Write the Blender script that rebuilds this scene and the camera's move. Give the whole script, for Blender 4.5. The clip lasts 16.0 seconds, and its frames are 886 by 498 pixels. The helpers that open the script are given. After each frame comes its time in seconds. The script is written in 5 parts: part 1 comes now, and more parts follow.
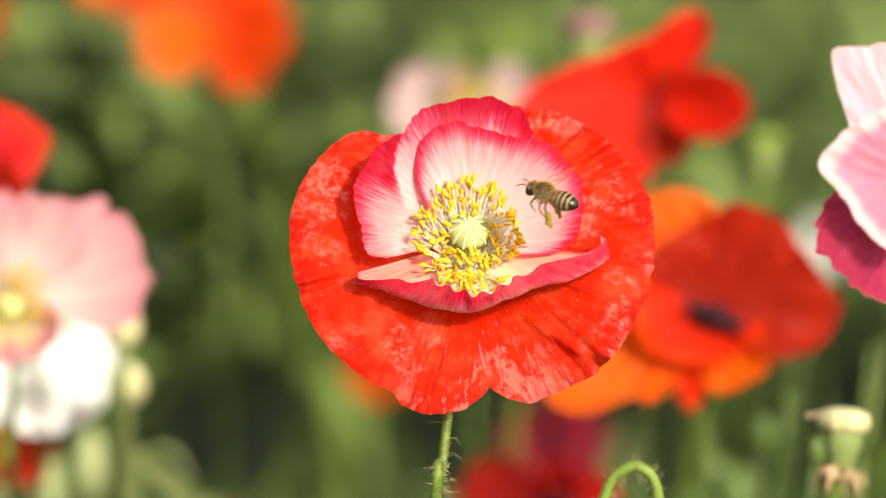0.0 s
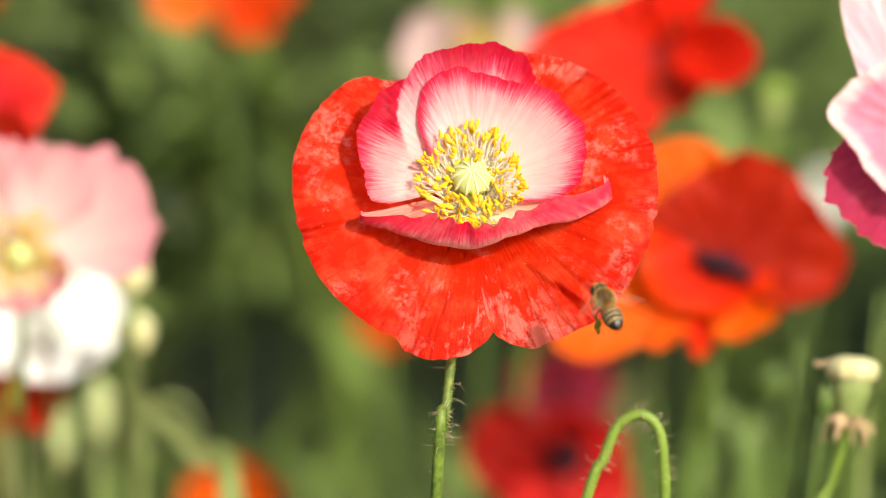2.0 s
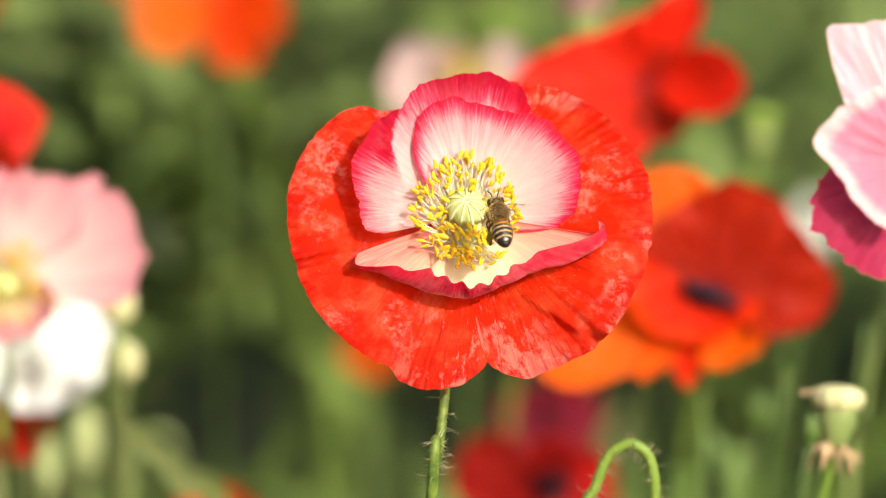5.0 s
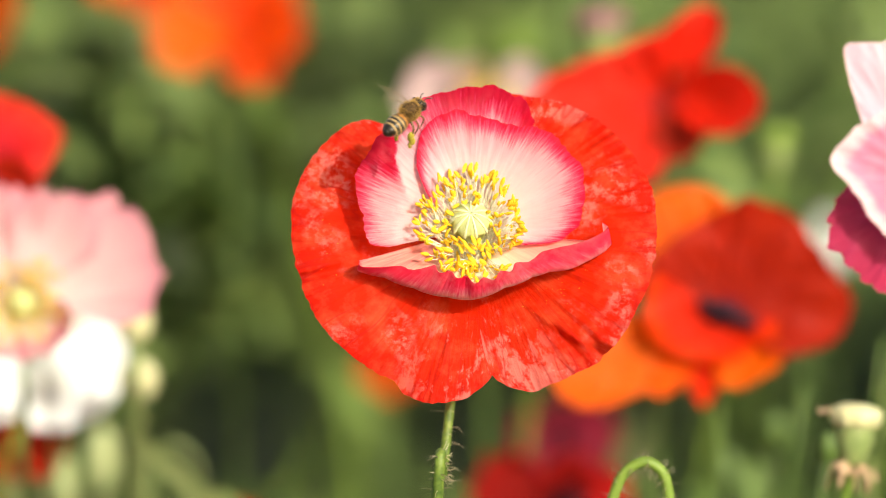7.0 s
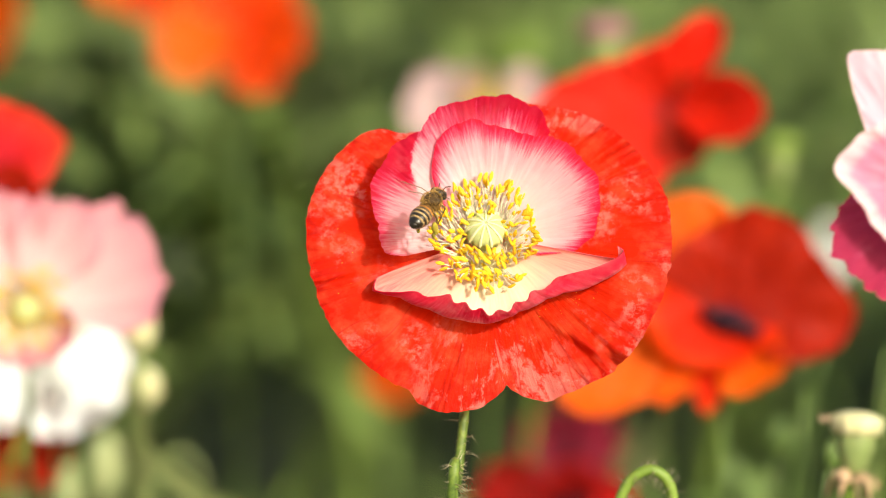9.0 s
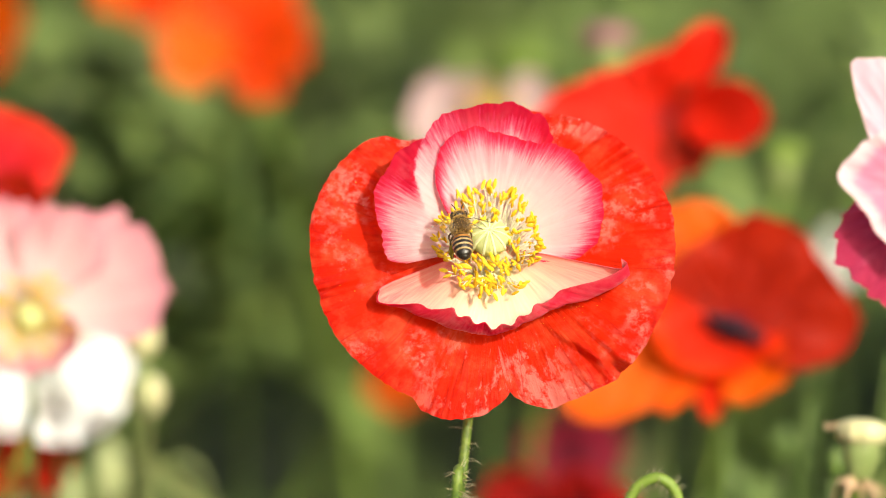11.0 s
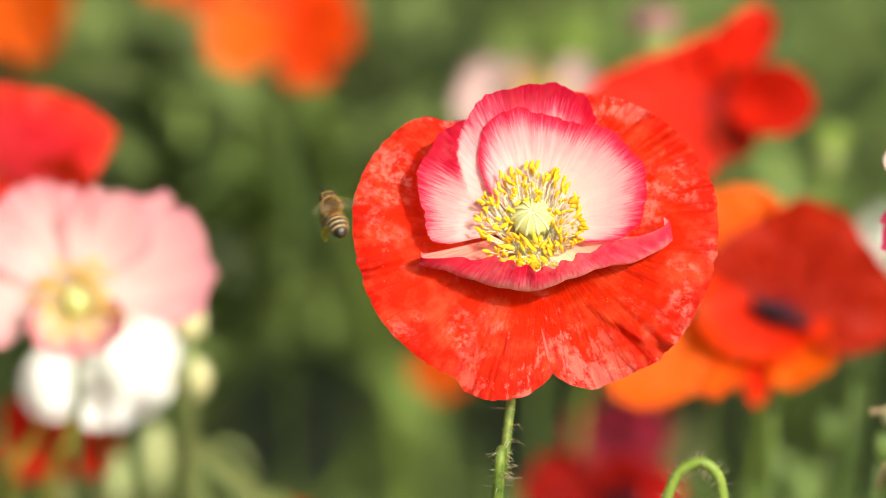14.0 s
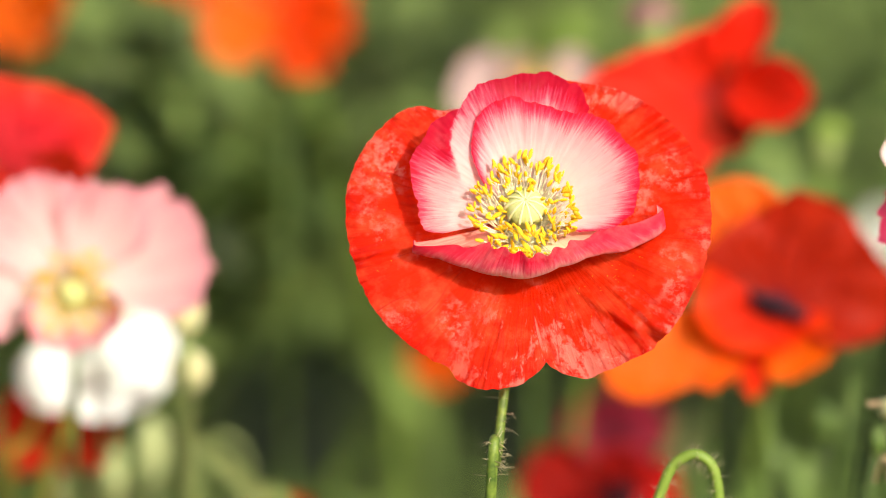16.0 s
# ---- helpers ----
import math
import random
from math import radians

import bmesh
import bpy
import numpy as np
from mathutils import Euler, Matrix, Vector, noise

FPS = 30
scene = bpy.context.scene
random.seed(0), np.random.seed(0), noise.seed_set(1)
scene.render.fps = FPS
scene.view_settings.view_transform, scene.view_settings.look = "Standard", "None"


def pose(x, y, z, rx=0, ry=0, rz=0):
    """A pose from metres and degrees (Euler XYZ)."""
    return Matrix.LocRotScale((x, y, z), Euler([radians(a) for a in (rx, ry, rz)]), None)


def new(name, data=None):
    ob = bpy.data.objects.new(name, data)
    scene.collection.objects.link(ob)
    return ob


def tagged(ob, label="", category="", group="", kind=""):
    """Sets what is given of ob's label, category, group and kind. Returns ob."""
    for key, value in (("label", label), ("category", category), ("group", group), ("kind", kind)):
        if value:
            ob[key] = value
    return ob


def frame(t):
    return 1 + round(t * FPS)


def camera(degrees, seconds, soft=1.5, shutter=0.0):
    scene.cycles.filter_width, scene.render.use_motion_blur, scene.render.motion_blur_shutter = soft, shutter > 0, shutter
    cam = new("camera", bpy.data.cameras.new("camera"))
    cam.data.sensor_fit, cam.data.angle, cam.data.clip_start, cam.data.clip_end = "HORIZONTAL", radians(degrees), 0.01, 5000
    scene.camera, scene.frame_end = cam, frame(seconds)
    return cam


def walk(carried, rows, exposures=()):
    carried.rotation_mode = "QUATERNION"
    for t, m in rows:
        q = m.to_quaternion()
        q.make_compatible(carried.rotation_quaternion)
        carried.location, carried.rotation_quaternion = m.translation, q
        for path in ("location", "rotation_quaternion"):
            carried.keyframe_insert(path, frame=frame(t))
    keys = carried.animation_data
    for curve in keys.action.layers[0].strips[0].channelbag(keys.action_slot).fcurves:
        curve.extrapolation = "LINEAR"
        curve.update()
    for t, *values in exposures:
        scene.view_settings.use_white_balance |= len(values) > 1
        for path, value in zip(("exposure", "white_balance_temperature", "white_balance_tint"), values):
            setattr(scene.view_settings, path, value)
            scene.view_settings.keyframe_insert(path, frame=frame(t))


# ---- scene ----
cam = camera(8.0, 16.0, soft=0.9, shutter=0.1)
cam.data.dof.use_dof = True
cam.data.dof.focus_distance = 1.287
cam.data.dof.aperture_fstop = 6.6
PATH = [
    (0.0, 78.0000, 0.0000),
    (0.5, 77.9295, -0.0162),
    (1.0, 77.8125, 0.1040),
    (1.5, 77.6246, 0.1280),
    (2.0, 77.5344, 0.0799),
    (2.5, 77.6009, -0.0078),
    (3.0, 77.7028, -0.0081),
    (5.5, 77.8590, -0.0481),
    (6.0, 77.9607, -0.0402),
    (6.5, 78.0000, 0.0721),
    (7.0, 77.9612, 0.1118),
    (7.5, 77.9377, 0.0716),
    (8.0, 77.9141, 0.0240),
    (8.5, 77.9688, 0.0559),
    (9.0, 78.0317, 0.1437),
    (11.5, 78.1487, 0.1996),
    (12.0, 78.2151, 0.3681),
    (12.5, 78.1646, 0.5441),
    (13.0, 78.0746, 0.6277),
    (13.5, 77.9844, 0.6277),
    (14.0, 77.9571, 0.6040),
    (14.5, 77.9727, 0.6518),
    (15.0, 78.0470, 0.7199),
    (15.5, 78.0312, 0.7239),
    (16.0, 77.8906, 0.5760),
]
walk(cam, [(t, pose(0.0, 0.0, 0.9, rx, 0, rz)) for t, rx, rz in PATH], exposures=[(0, 0.24, 6900, 3), (16, 0.24, 6900, 3)])

# ---- light ----
SUN_WAY = Vector((-0.44, 0.74, -0.50)).normalized()
world = bpy.data.worlds.new("sky")
scene.world = world
world.use_nodes = True
wn = world.node_tree
sky = wn.nodes.new("ShaderNodeTexSky")
sky.sky_type = "NISHITA"
sky.sun_disc = False
sky.dust_density = 5.0
sky.ozone_density = 0.2
sky.sun_elevation = math.asin(-SUN_WAY.z)
sky.sun_rotation = math.atan2(-SUN_WAY.x, -SUN_WAY.y)
wn.nodes["Background"].inputs["Strength"].default_value = 0.15
wn.links.new(sky.outputs["Color"], wn.nodes["Background"].inputs["Color"])
sun_lamp = bpy.data.lights.new("sun", "SUN")
sun_lamp.energy = 4.0
sun_lamp.angle = radians(0.53)
sun_lamp.color = (1.0, 0.955, 0.875)
sun = new("sun", sun_lamp)
sun.rotation_mode = "QUATERNION"
sun.rotation_quaternion = SUN_WAY.to_track_quat("-Z", "Y")
sun.location = (2, -2, 4)


# ---- materials ----
def shader(name):
    m = bpy.data.materials.new(name)
    m.use_nodes = True
    nt = m.node_tree
    return m, nt, nt.nodes["Principled BSDF"], nt.nodes["Material Output"]


def node(nt, kind, **values):
    n = nt.nodes.new(kind)
    for key, value in values.items():
        n.inputs[key].default_value = value
    return n


def ramp(nt, source, stops):
    r = nt.nodes.new("ShaderNodeValToRGB")
    e = r.color_ramp.elements
    while len(e) < len(stops):
        e.new(0.5)
    for i, (p, c) in enumerate(stops):
        e[i].position = p
        e[i].color = (*c, 1)
    nt.links.new(source, r.inputs["Fac"])
    return r.outputs["Color"]


def mixed(nt, kind, fac, a, b):
    m = nt.nodes.new("ShaderNodeMix")
    m.data_type = "RGBA"
    m.blend_type = kind
    for sock, v in ((m.inputs["Factor"], fac), (m.inputs["A"], a), (m.inputs["B"], b)):
        if isinstance(v, bpy.types.NodeSocket):
            nt.links.new(v, sock)
        elif isinstance(v, tuple):
            sock.default_value = (*v, 1)
        else:
            sock.default_value = v
    return m.outputs["Result"]


def maths(nt, op, a, b):
    m = nt.nodes.new("ShaderNodeMath")
    m.operation = op
    for sock, v in zip(m.inputs, (a, b)):
        if isinstance(v, bpy.types.NodeSocket):
            nt.links.new(v, sock)
        else:
            sock.default_value = v
    return m.outputs[0]


def see_through(nt, bsdf, out, colour, share):
    """Thin living tissue: part of the light comes through from the far side."""
    tr = nt.nodes.new("ShaderNodeBsdfTranslucent")
    mx = node(nt, "ShaderNodeMixShader", Fac=share)
    if isinstance(colour, tuple):
        tr.inputs["Color"].default_value = (*colour, 1)
    else:
        nt.links.new(colour, tr.inputs["Color"])
    nt.links.new(bsdf.outputs[0], mx.inputs[1])
    nt.links.new(tr.outputs[0], mx.inputs[2])
    nt.links.new(mx.outputs[0], out.inputs["Surface"])


def petal_material(name, stops, vein, mottle, share=0.35, gloss=0.5, streak=0.12, bump=0.0004, fine_scale=110, painted_glints=None, fold=None, flank=None, seam_glints=False, blotchy=1.0, band=None, veins=0.28, mot=0.25, rim_mot=1.0):
    """stops run from the petal's base (0) to its rim (1); UV: u across, v from base to rim."""
    m, nt, b, out = shader(name)
    uv = nt.nodes.new("ShaderNodeUVMap")
    sep = nt.nodes.new("ShaderNodeSeparateXYZ")
    nt.links.new(uv.outputs[0], sep.inputs[0])
    stretch = nt.nodes.new("ShaderNodeMapping")
    stretch.inputs["Scale"].default_value = (fine_scale, 4.5, 1)
    nt.links.new(uv.outputs[0], stretch.inputs[0])
    fine = node(nt, "ShaderNodeTexNoise", Scale=1.0, Detail=4.0, Roughness=0.6)
    nt.links.new(stretch.outputs[0], fine.inputs["Vector"])
    co = nt.nodes.new("ShaderNodeTexCoord")
    patch = node(nt, "ShaderNodeTexNoise", Scale=140.0, Detail=5.0, Roughness=0.62)
    nt.links.new(co.outputs["Object"], patch.inputs["Vector"])
    pos = maths(nt, "ADD", sep.outputs["Y"], maths(nt, "MULTIPLY", maths(nt, "SUBTRACT", fine.outputs[0], 0.5), streak * 2.4))
    pos = maths(nt, "ADD", pos, maths(nt, "MULTIPLY", maths(nt, "SUBTRACT", patch.outputs[0], 0.5), streak * blotchy))
    if band:
        slant = maths(nt, "SUBTRACT", sep.outputs["X"], maths(nt, "MULTIPLY", maths(nt, "SUBTRACT", 1.0, sep.outputs["Y"]), 0.33))
        slant = maths(nt, "ADD", slant, maths(nt, "MULTIPLY", maths(nt, "SUBTRACT", patch.outputs[0], 0.5), 0.10))
        across = ramp(nt, slant, [(x, (g, g, g)) for x, g in band])
        deep = ramp(nt, sep.outputs["Y"], [(0.38, (0, 0, 0)), (0.85, (1, 1, 1))])
        pos = maths(nt, "ADD", pos, maths(nt, "MULTIPLY", maths(nt, "MULTIPLY", maths(nt, "SUBTRACT", across, 0.5), 0.95), deep))
    col = ramp(nt, pos, stops)
    lines = ramp(nt, fine.outputs[0], [(0.30, (1, 1, 1)), (0.42, (0, 0, 0))])
    col = mixed(nt, "MULTIPLY", maths(nt, "MULTIPLY", lines, veins), col, vein)
    blot = ramp(nt, patch.outputs[0], [(0.48, (0, 0, 0)), (0.66, (1, 1, 1))])
    blot = maths(nt, "MULTIPLY", blot, ramp(nt, sep.outputs["Y"], [(0.70, (1, 1, 1)), (0.95, (rim_mot,) * 3)]))
    col = mixed(nt, "MIX", maths(nt, "MULTIPLY", blot, mot), col, mottle)
    if flank:
        off = maths(nt, "ABSOLUTE", maths(nt, "SUBTRACT", sep.outputs["X"], 0.46), 0.0)
        inside = ramp(nt, sep.outputs["Y"], [(0.95, (1, 1, 1)), (1.0, (0.5, 0.5, 0.5))])
        col = mixed(nt, "MIX", maths(nt, "MULTIPLY", maths(nt, "MULTIPLY", ramp(nt, off, [(0.14, (0, 0, 0)), (0.42, (1, 1, 1))]), inside), maths(nt, "ADD", 0.3, maths(nt, "MULTIPLY", fine.outputs[0], 0.9))), col, flank)
    # pale speckles in the colour imitate glossy highlights on the wrinkled petal
    if painted_glints:
        silk = nt.nodes.new("ShaderNodeMapping")
        silk.inputs["Scale"].default_value = (44, 9, 1)
        nt.links.new(uv.outputs[0], silk.inputs[0])
        fibre = node(nt, "ShaderNodeTexNoise", Scale=1.0, Detail=9.0, Roughness=0.72, Distortion=0.35)
        nt.links.new(silk.outputs[0], fibre.inputs["Vector"])
        spots = node(nt, "ShaderNodeTexNoise", Scale=430.0, Detail=7.0, Roughness=0.7)
        area = node(nt, "ShaderNodeTexNoise", Scale=85.0, Detail=3.0)
        for n in (spots, area):
            nt.links.new(co.outputs["Object"], n.inputs["Vector"])
        veil = maths(nt, "MULTIPLY", ramp(nt, spots.outputs[0], [(0.47, (0, 0, 0)), (0.60, (1, 1, 1))]), ramp(nt, area.outputs[0], [(0.49, (0, 0, 0)), (0.61, (1, 1, 1))]))
        # more painted highlights, in streaks along both sides of the petal seam
        if seam_glints:
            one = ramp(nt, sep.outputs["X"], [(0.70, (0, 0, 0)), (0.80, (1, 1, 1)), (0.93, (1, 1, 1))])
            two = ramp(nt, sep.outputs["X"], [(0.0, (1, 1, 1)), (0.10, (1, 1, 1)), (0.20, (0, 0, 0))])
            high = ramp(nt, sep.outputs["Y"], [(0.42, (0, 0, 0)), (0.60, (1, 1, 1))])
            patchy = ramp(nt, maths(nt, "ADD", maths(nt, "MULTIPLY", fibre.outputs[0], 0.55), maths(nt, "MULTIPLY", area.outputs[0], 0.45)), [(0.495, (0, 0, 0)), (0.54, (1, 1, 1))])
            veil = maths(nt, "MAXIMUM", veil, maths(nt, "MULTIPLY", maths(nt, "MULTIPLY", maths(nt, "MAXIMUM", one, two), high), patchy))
        col = mixed(nt, "MIX", maths(nt, "MULTIPLY", veil, 0.58), col, painted_glints)
    # thin darker lines paint the shade of creases the mesh doesn't have
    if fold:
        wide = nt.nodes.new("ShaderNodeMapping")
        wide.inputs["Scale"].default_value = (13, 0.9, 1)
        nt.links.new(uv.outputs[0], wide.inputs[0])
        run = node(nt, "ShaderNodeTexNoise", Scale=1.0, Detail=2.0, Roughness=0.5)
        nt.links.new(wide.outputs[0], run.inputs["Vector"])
        crease_shade = ramp(nt, run.outputs[0], [(0.485, (0, 0, 0)), (0.5, (1, 1, 1)), (0.515, (0, 0, 0))])
        col = mixed(nt, "MIX", maths(nt, "MULTIPLY", crease_shade, maths(nt, "MULTIPLY", sep.outputs["Y"], 0.7)), col, fold)
    nt.links.new(col, b.inputs["Base Color"])
    rough = ramp(nt, patch.outputs[0], [(0.42, (0.62,) * 3), (0.64, (0.36,) * 3)])
    nt.links.new(rough, b.inputs["Roughness"])
    b.inputs["Specular IOR Level"].default_value = gloss
    bp = node(nt, "ShaderNodeBump", Strength=0.7, Distance=bump)
    grain = node(nt, "ShaderNodeTexNoise", Scale=900.0, Detail=3.0)
    nt.links.new(co.outputs["Object"], grain.inputs["Vector"])
    height = maths(nt, "ADD", fine.outputs[0], maths(nt, "MULTIPLY", grain.outputs[0], 0.5))
    height = maths(nt, "ADD", height, patch.outputs[0])
    nt.links.new(height, bp.inputs["Height"])
    nt.links.new(bp.outputs[0], b.inputs["Normal"])
    see_through(nt, b, out, col, share)
    return m


def plain_material(name, colour, colour2, scale, rough=0.5, share=0.0, bump=0.0003, gloss=0.4):
    m, nt, b, out = shader(name)
    co = nt.nodes.new("ShaderNodeTexCoord")
    n1 = node(nt, "ShaderNodeTexNoise", Scale=scale, Detail=5.0, Roughness=0.6)
    nt.links.new(co.outputs["Object"], n1.inputs["Vector"])
    col = ramp(nt, n1.outputs[0], [(0.3, colour), (0.7, colour2)])
    info = nt.nodes.new("ShaderNodeObjectInfo")
    col = mixed(nt, "MULTIPLY", maths(nt, "MULTIPLY", info.outputs["Random"], 0.25), col, (0.6, 0.6, 0.6))
    nt.links.new(col, b.inputs["Base Color"])
    b.inputs["Roughness"].default_value = rough
    b.inputs["Specular IOR Level"].default_value = gloss
    bp = node(nt, "ShaderNodeBump", Strength=0.5, Distance=bump)
    nt.links.new(n1.outputs[0], bp.inputs["Height"])
    nt.links.new(bp.outputs[0], b.inputs["Normal"])
    if share:
        see_through(nt, b, out, col, share)
    return m


def foliage_material(name, dark, light, dry, share=0.35):
    m, nt, b, out = shader(name)
    g = nt.nodes.new("ShaderNodeNewGeometry")
    col = ramp(nt, g.outputs["Random Per Island"], [(0.0, tuple(c * 0.5 for c in dark)), (0.28, dark), (0.60, light), (0.90, tuple(c * 1.3 for c in light)), (1.0, dry)])
    co = nt.nodes.new("ShaderNodeTexCoord")
    n1 = node(nt, "ShaderNodeTexNoise", Scale=60.0, Detail=3.0)
    nt.links.new(co.outputs["Object"], n1.inputs["Vector"])
    col = mixed(nt, "MULTIPLY", n1.outputs[0], col, (0.8, 0.85, 0.8))
    plant = node(nt, "ShaderNodeTexNoise", Scale=24.0, Detail=2.0)
    nt.links.new(co.outputs["Object"], plant.inputs["Vector"])
    shade = ramp(nt, plant.outputs[0], [(0.36, (0.42, 0.44, 0.40)), (0.45, (0.85, 0.85, 0.85)), (0.55, (1.0, 1.0, 1.0))])
    col = mixed(nt, "MULTIPLY", 1.0, col, shade)
    other = node(nt, "ShaderNodeTexNoise", Scale=4.0, Detail=2.0)
    nt.links.new(co.outputs["Object"], other.inputs["Vector"])
    kind = ramp(nt, other.outputs[0], [(0.36, (0.0, 0.0, 0.0)), (0.60, (1.0, 1.0, 1.0))])
    col = mixed(nt, "MIX", maths(nt, "MULTIPLY", kind, 0.18), col, dry)
    nt.links.new(col, b.inputs["Base Color"])
    b.inputs["Roughness"].default_value = 0.55
    see_through(nt, b, out, col, share)
    return m


# the pale pink patches on this red are painted reflections
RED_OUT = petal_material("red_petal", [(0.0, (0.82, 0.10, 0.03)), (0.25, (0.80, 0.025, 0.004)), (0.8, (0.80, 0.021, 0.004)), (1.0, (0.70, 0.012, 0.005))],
                         (0.72, 0.15, 0.10), (0.90, 0.12, 0.045), mot=0.5, share=0.46, gloss=0.1, streak=0.1, bump=0.0008, painted_glints=(0.88, 0.29, 0.25), fold=(0.56, 0.010, 0.008), seam_glints=True)
PINK_IN = petal_material("pink_petal", [(0.0, (0.94, 0.90, 0.62)), (0.34, (0.94, 0.87, 0.86)), (0.62, (0.93, 0.73, 0.76)), (0.80, (0.90, 0.50, 0.57)), (0.91, (0.80, 0.11, 0.20)), (0.97, (0.72, 0.020, 0.085)), (1.0, (0.66, 0.012, 0.05))],
                         (0.92, 0.50, 0.56), (0.91, 0.56, 0.60), share=0.5, gloss=0.08, streak=0.13, fine_scale=170, bump=0.00008, blotchy=1.1, veins=0.2, mot=0.28, rim_mot=0.1)
PINK_LEFT = petal_material("pink_mottled_petal", [(0.0, (0.94, 0.90, 0.62)), (0.34, (0.94, 0.88, 0.87)), (0.62, (0.93, 0.78, 0.81)), (0.78, (0.90, 0.48, 0.54)), (0.90, (0.80, 0.11, 0.20)), (0.97, (0.72, 0.020, 0.085)), (1.0, (0.66, 0.012, 0.05))],
                           (0.92, 0.50, 0.56), (0.90, 0.46, 0.52), mot=0.35, rim_mot=0.1, share=0.6, gloss=0.08, streak=0.16, fine_scale=150, bump=0.00008, blotchy=1.7, veins=0.2,
                           band=[(0.0, 0.60), (0.20, 0.58), (0.29, 0.46), (0.335, 0.40), (0.352, 0.42), (0.368, 0.76), (0.395, 0.74), (0.44, 0.57), (0.52, 0.47), (0.60, 0.42), (0.75, 0.38)])
LIP_IN = petal_material("cream_petal", [(0.0, (0.94, 0.92, 0.56)), (0.45, (0.94, 0.92, 0.68)), (0.80, (0.94, 0.90, 0.78)), (0.93, (0.93, 0.78, 0.76)), (0.98, (0.90, 0.50, 0.54)), (1.0, (0.74, 0.06, 0.12))],
                        (0.92, 0.6, 0.6), (0.93, 0.84, 0.74), share=0.5, gloss=0.2, streak=0.05, fine_scale=150, bump=0.0001, flank=(0.84, 0.14, 0.17), veins=0.14)
LIP_OUT = petal_material("crimson_back_petal", [(0.0, (0.92, 0.74, 0.66)), (0.70, (0.93, 0.60, 0.60)), (0.77, (0.90, 0.36, 0.42)), (0.84, (0.80, 0.10, 0.19)), (0.91, (0.70, 0.02, 0.07)), (1.0, (0.58, 0.008, 0.04))],
                         (0.85, 0.35, 0.4), (0.90, 0.56, 0.58), mot=0.25, share=0.5, gloss=0.04, streak=0.11, fine_scale=90, bump=0.0001, blotchy=1.8, flank=(0.78, 0.035, 0.09), veins=0.08)
# red darkened to carry the shade inside the cups; dark blotch at the base
SHADED_RED = petal_material("shaded_red_petal", [(0.0, (0.05, 0.01, 0.03)), (0.08, (0.10, 0.01, 0.03)), (0.17, (0.30, 0.008, 0.002)), (1.0, (0.36, 0.013, 0.002))],
                          (0.8, 0.4, 0.4), (0.5, 0.03, 0.01), share=0.3, gloss=0.2)
ORANGE_RED = petal_material("orange_red_petal", [(0.0, (0.05, 0.01, 0.02)), (0.20, (0.10, 0.01, 0.02)), (0.28, (0.70, 0.02, 0.004)), (0.8, (0.78, 0.025, 0.004)), (1.0, (0.82, 0.07, 0.004))],
                            (0.8, 0.4, 0.4), (0.85, 0.05, 0.01), share=0.45, gloss=0.2)
SCARLET = petal_material("scarlet_petal", [(0.0, (0.5, 0.02, 0.02)), (0.3, (0.78, 0.018, 0.005)), (1.0, (0.78, 0.018, 0.008))], (0.8, 0.3, 0.3), (0.8, 0.04, 0.02), share=0.4, gloss=0.2)
ROSE_RED = petal_material("rose_red_petal", [(0.0, (0.46, 0.010, 0.018)), (0.55, (0.64, 0.016, 0.030)), (0.85, (0.74, 0.020, 0.014)), (1.0, (0.80, 0.035, 0.012))], (0.8, 0.3, 0.3), (0.7, 0.06, 0.09), share=0.3, gloss=0.25)
ORANGE_DEEP = petal_material("deep_orange_petal", [(0.0, (0.80, 0.04, 0.004)), (1.0, (0.85, 0.075, 0.004))], (0.9, 0.5, 0.3), (0.85, 0.12, 0.008), share=0.4, gloss=0.2)
CRIMSON = petal_material("crimson_petal", [(0.0, (0.04, 0.005, 0.015)), (0.22, (0.06, 0.006, 0.015)), (0.34, (0.50, 0.010, 0.010)), (1.0, (0.66, 0.016, 0.014))], (0.8, 0.3, 0.3), (0.6, 0.04, 0.04), share=0.3, gloss=0.2)
WINE = petal_material("wine_petal", [(0.0, (0.10, 0.006, 0.02)), (1.0, (0.34, 0.016, 0.045))], (0.8, 0.3, 0.3), (0.4, 0.06, 0.09), share=0.3, gloss=0.2)
# pale pink greyed down, so the colour holds the partial shade there
SHELL = petal_material("shell_pink_petal", [(0.0, (0.62, 0.58, 0.34)), (0.4, (0.62, 0.51, 0.49)), (1.0, (0.58, 0.40, 0.42))], (0.95, 0.8, 0.8), (0.72, 0.58, 0.55), share=0.3, gloss=0.2)
DUSK = plain_material("dusky_mauve", (0.24, 0.08, 0.12), (0.34, 0.15, 0.19), 300.0, share=0.1)
ORANGE = petal_material("orange_petal", [(0.0, (0.75, 0.11, 0.004)), (1.0, (0.85, 0.13, 0.005))], (0.9, 0.6, 0.4), (0.85, 0.16, 0.012), share=0.4, gloss=0.2)
PALE_PINK = petal_material("pale_pink_petal", [(0.0, (0.9, 0.85, 0.7)), (0.35, (0.88, 0.67, 0.67)), (0.8, (0.82, 0.43, 0.47)), (1.0, (0.78, 0.30, 0.37))], (0.95, 0.7, 0.7), (0.88, 0.62, 0.61), share=0.4, gloss=0.2)
ROSE = petal_material("rose_petal", [(0.0, (0.9, 0.8, 0.8)), (0.4, (0.84, 0.48, 0.59)), (0.9, (0.84, 0.52, 0.64)), (1.0, (0.86, 0.56, 0.66))], (0.95, 0.7, 0.75), (0.92, 0.78, 0.83), share=0.4, gloss=0.2, bump=0.0001)
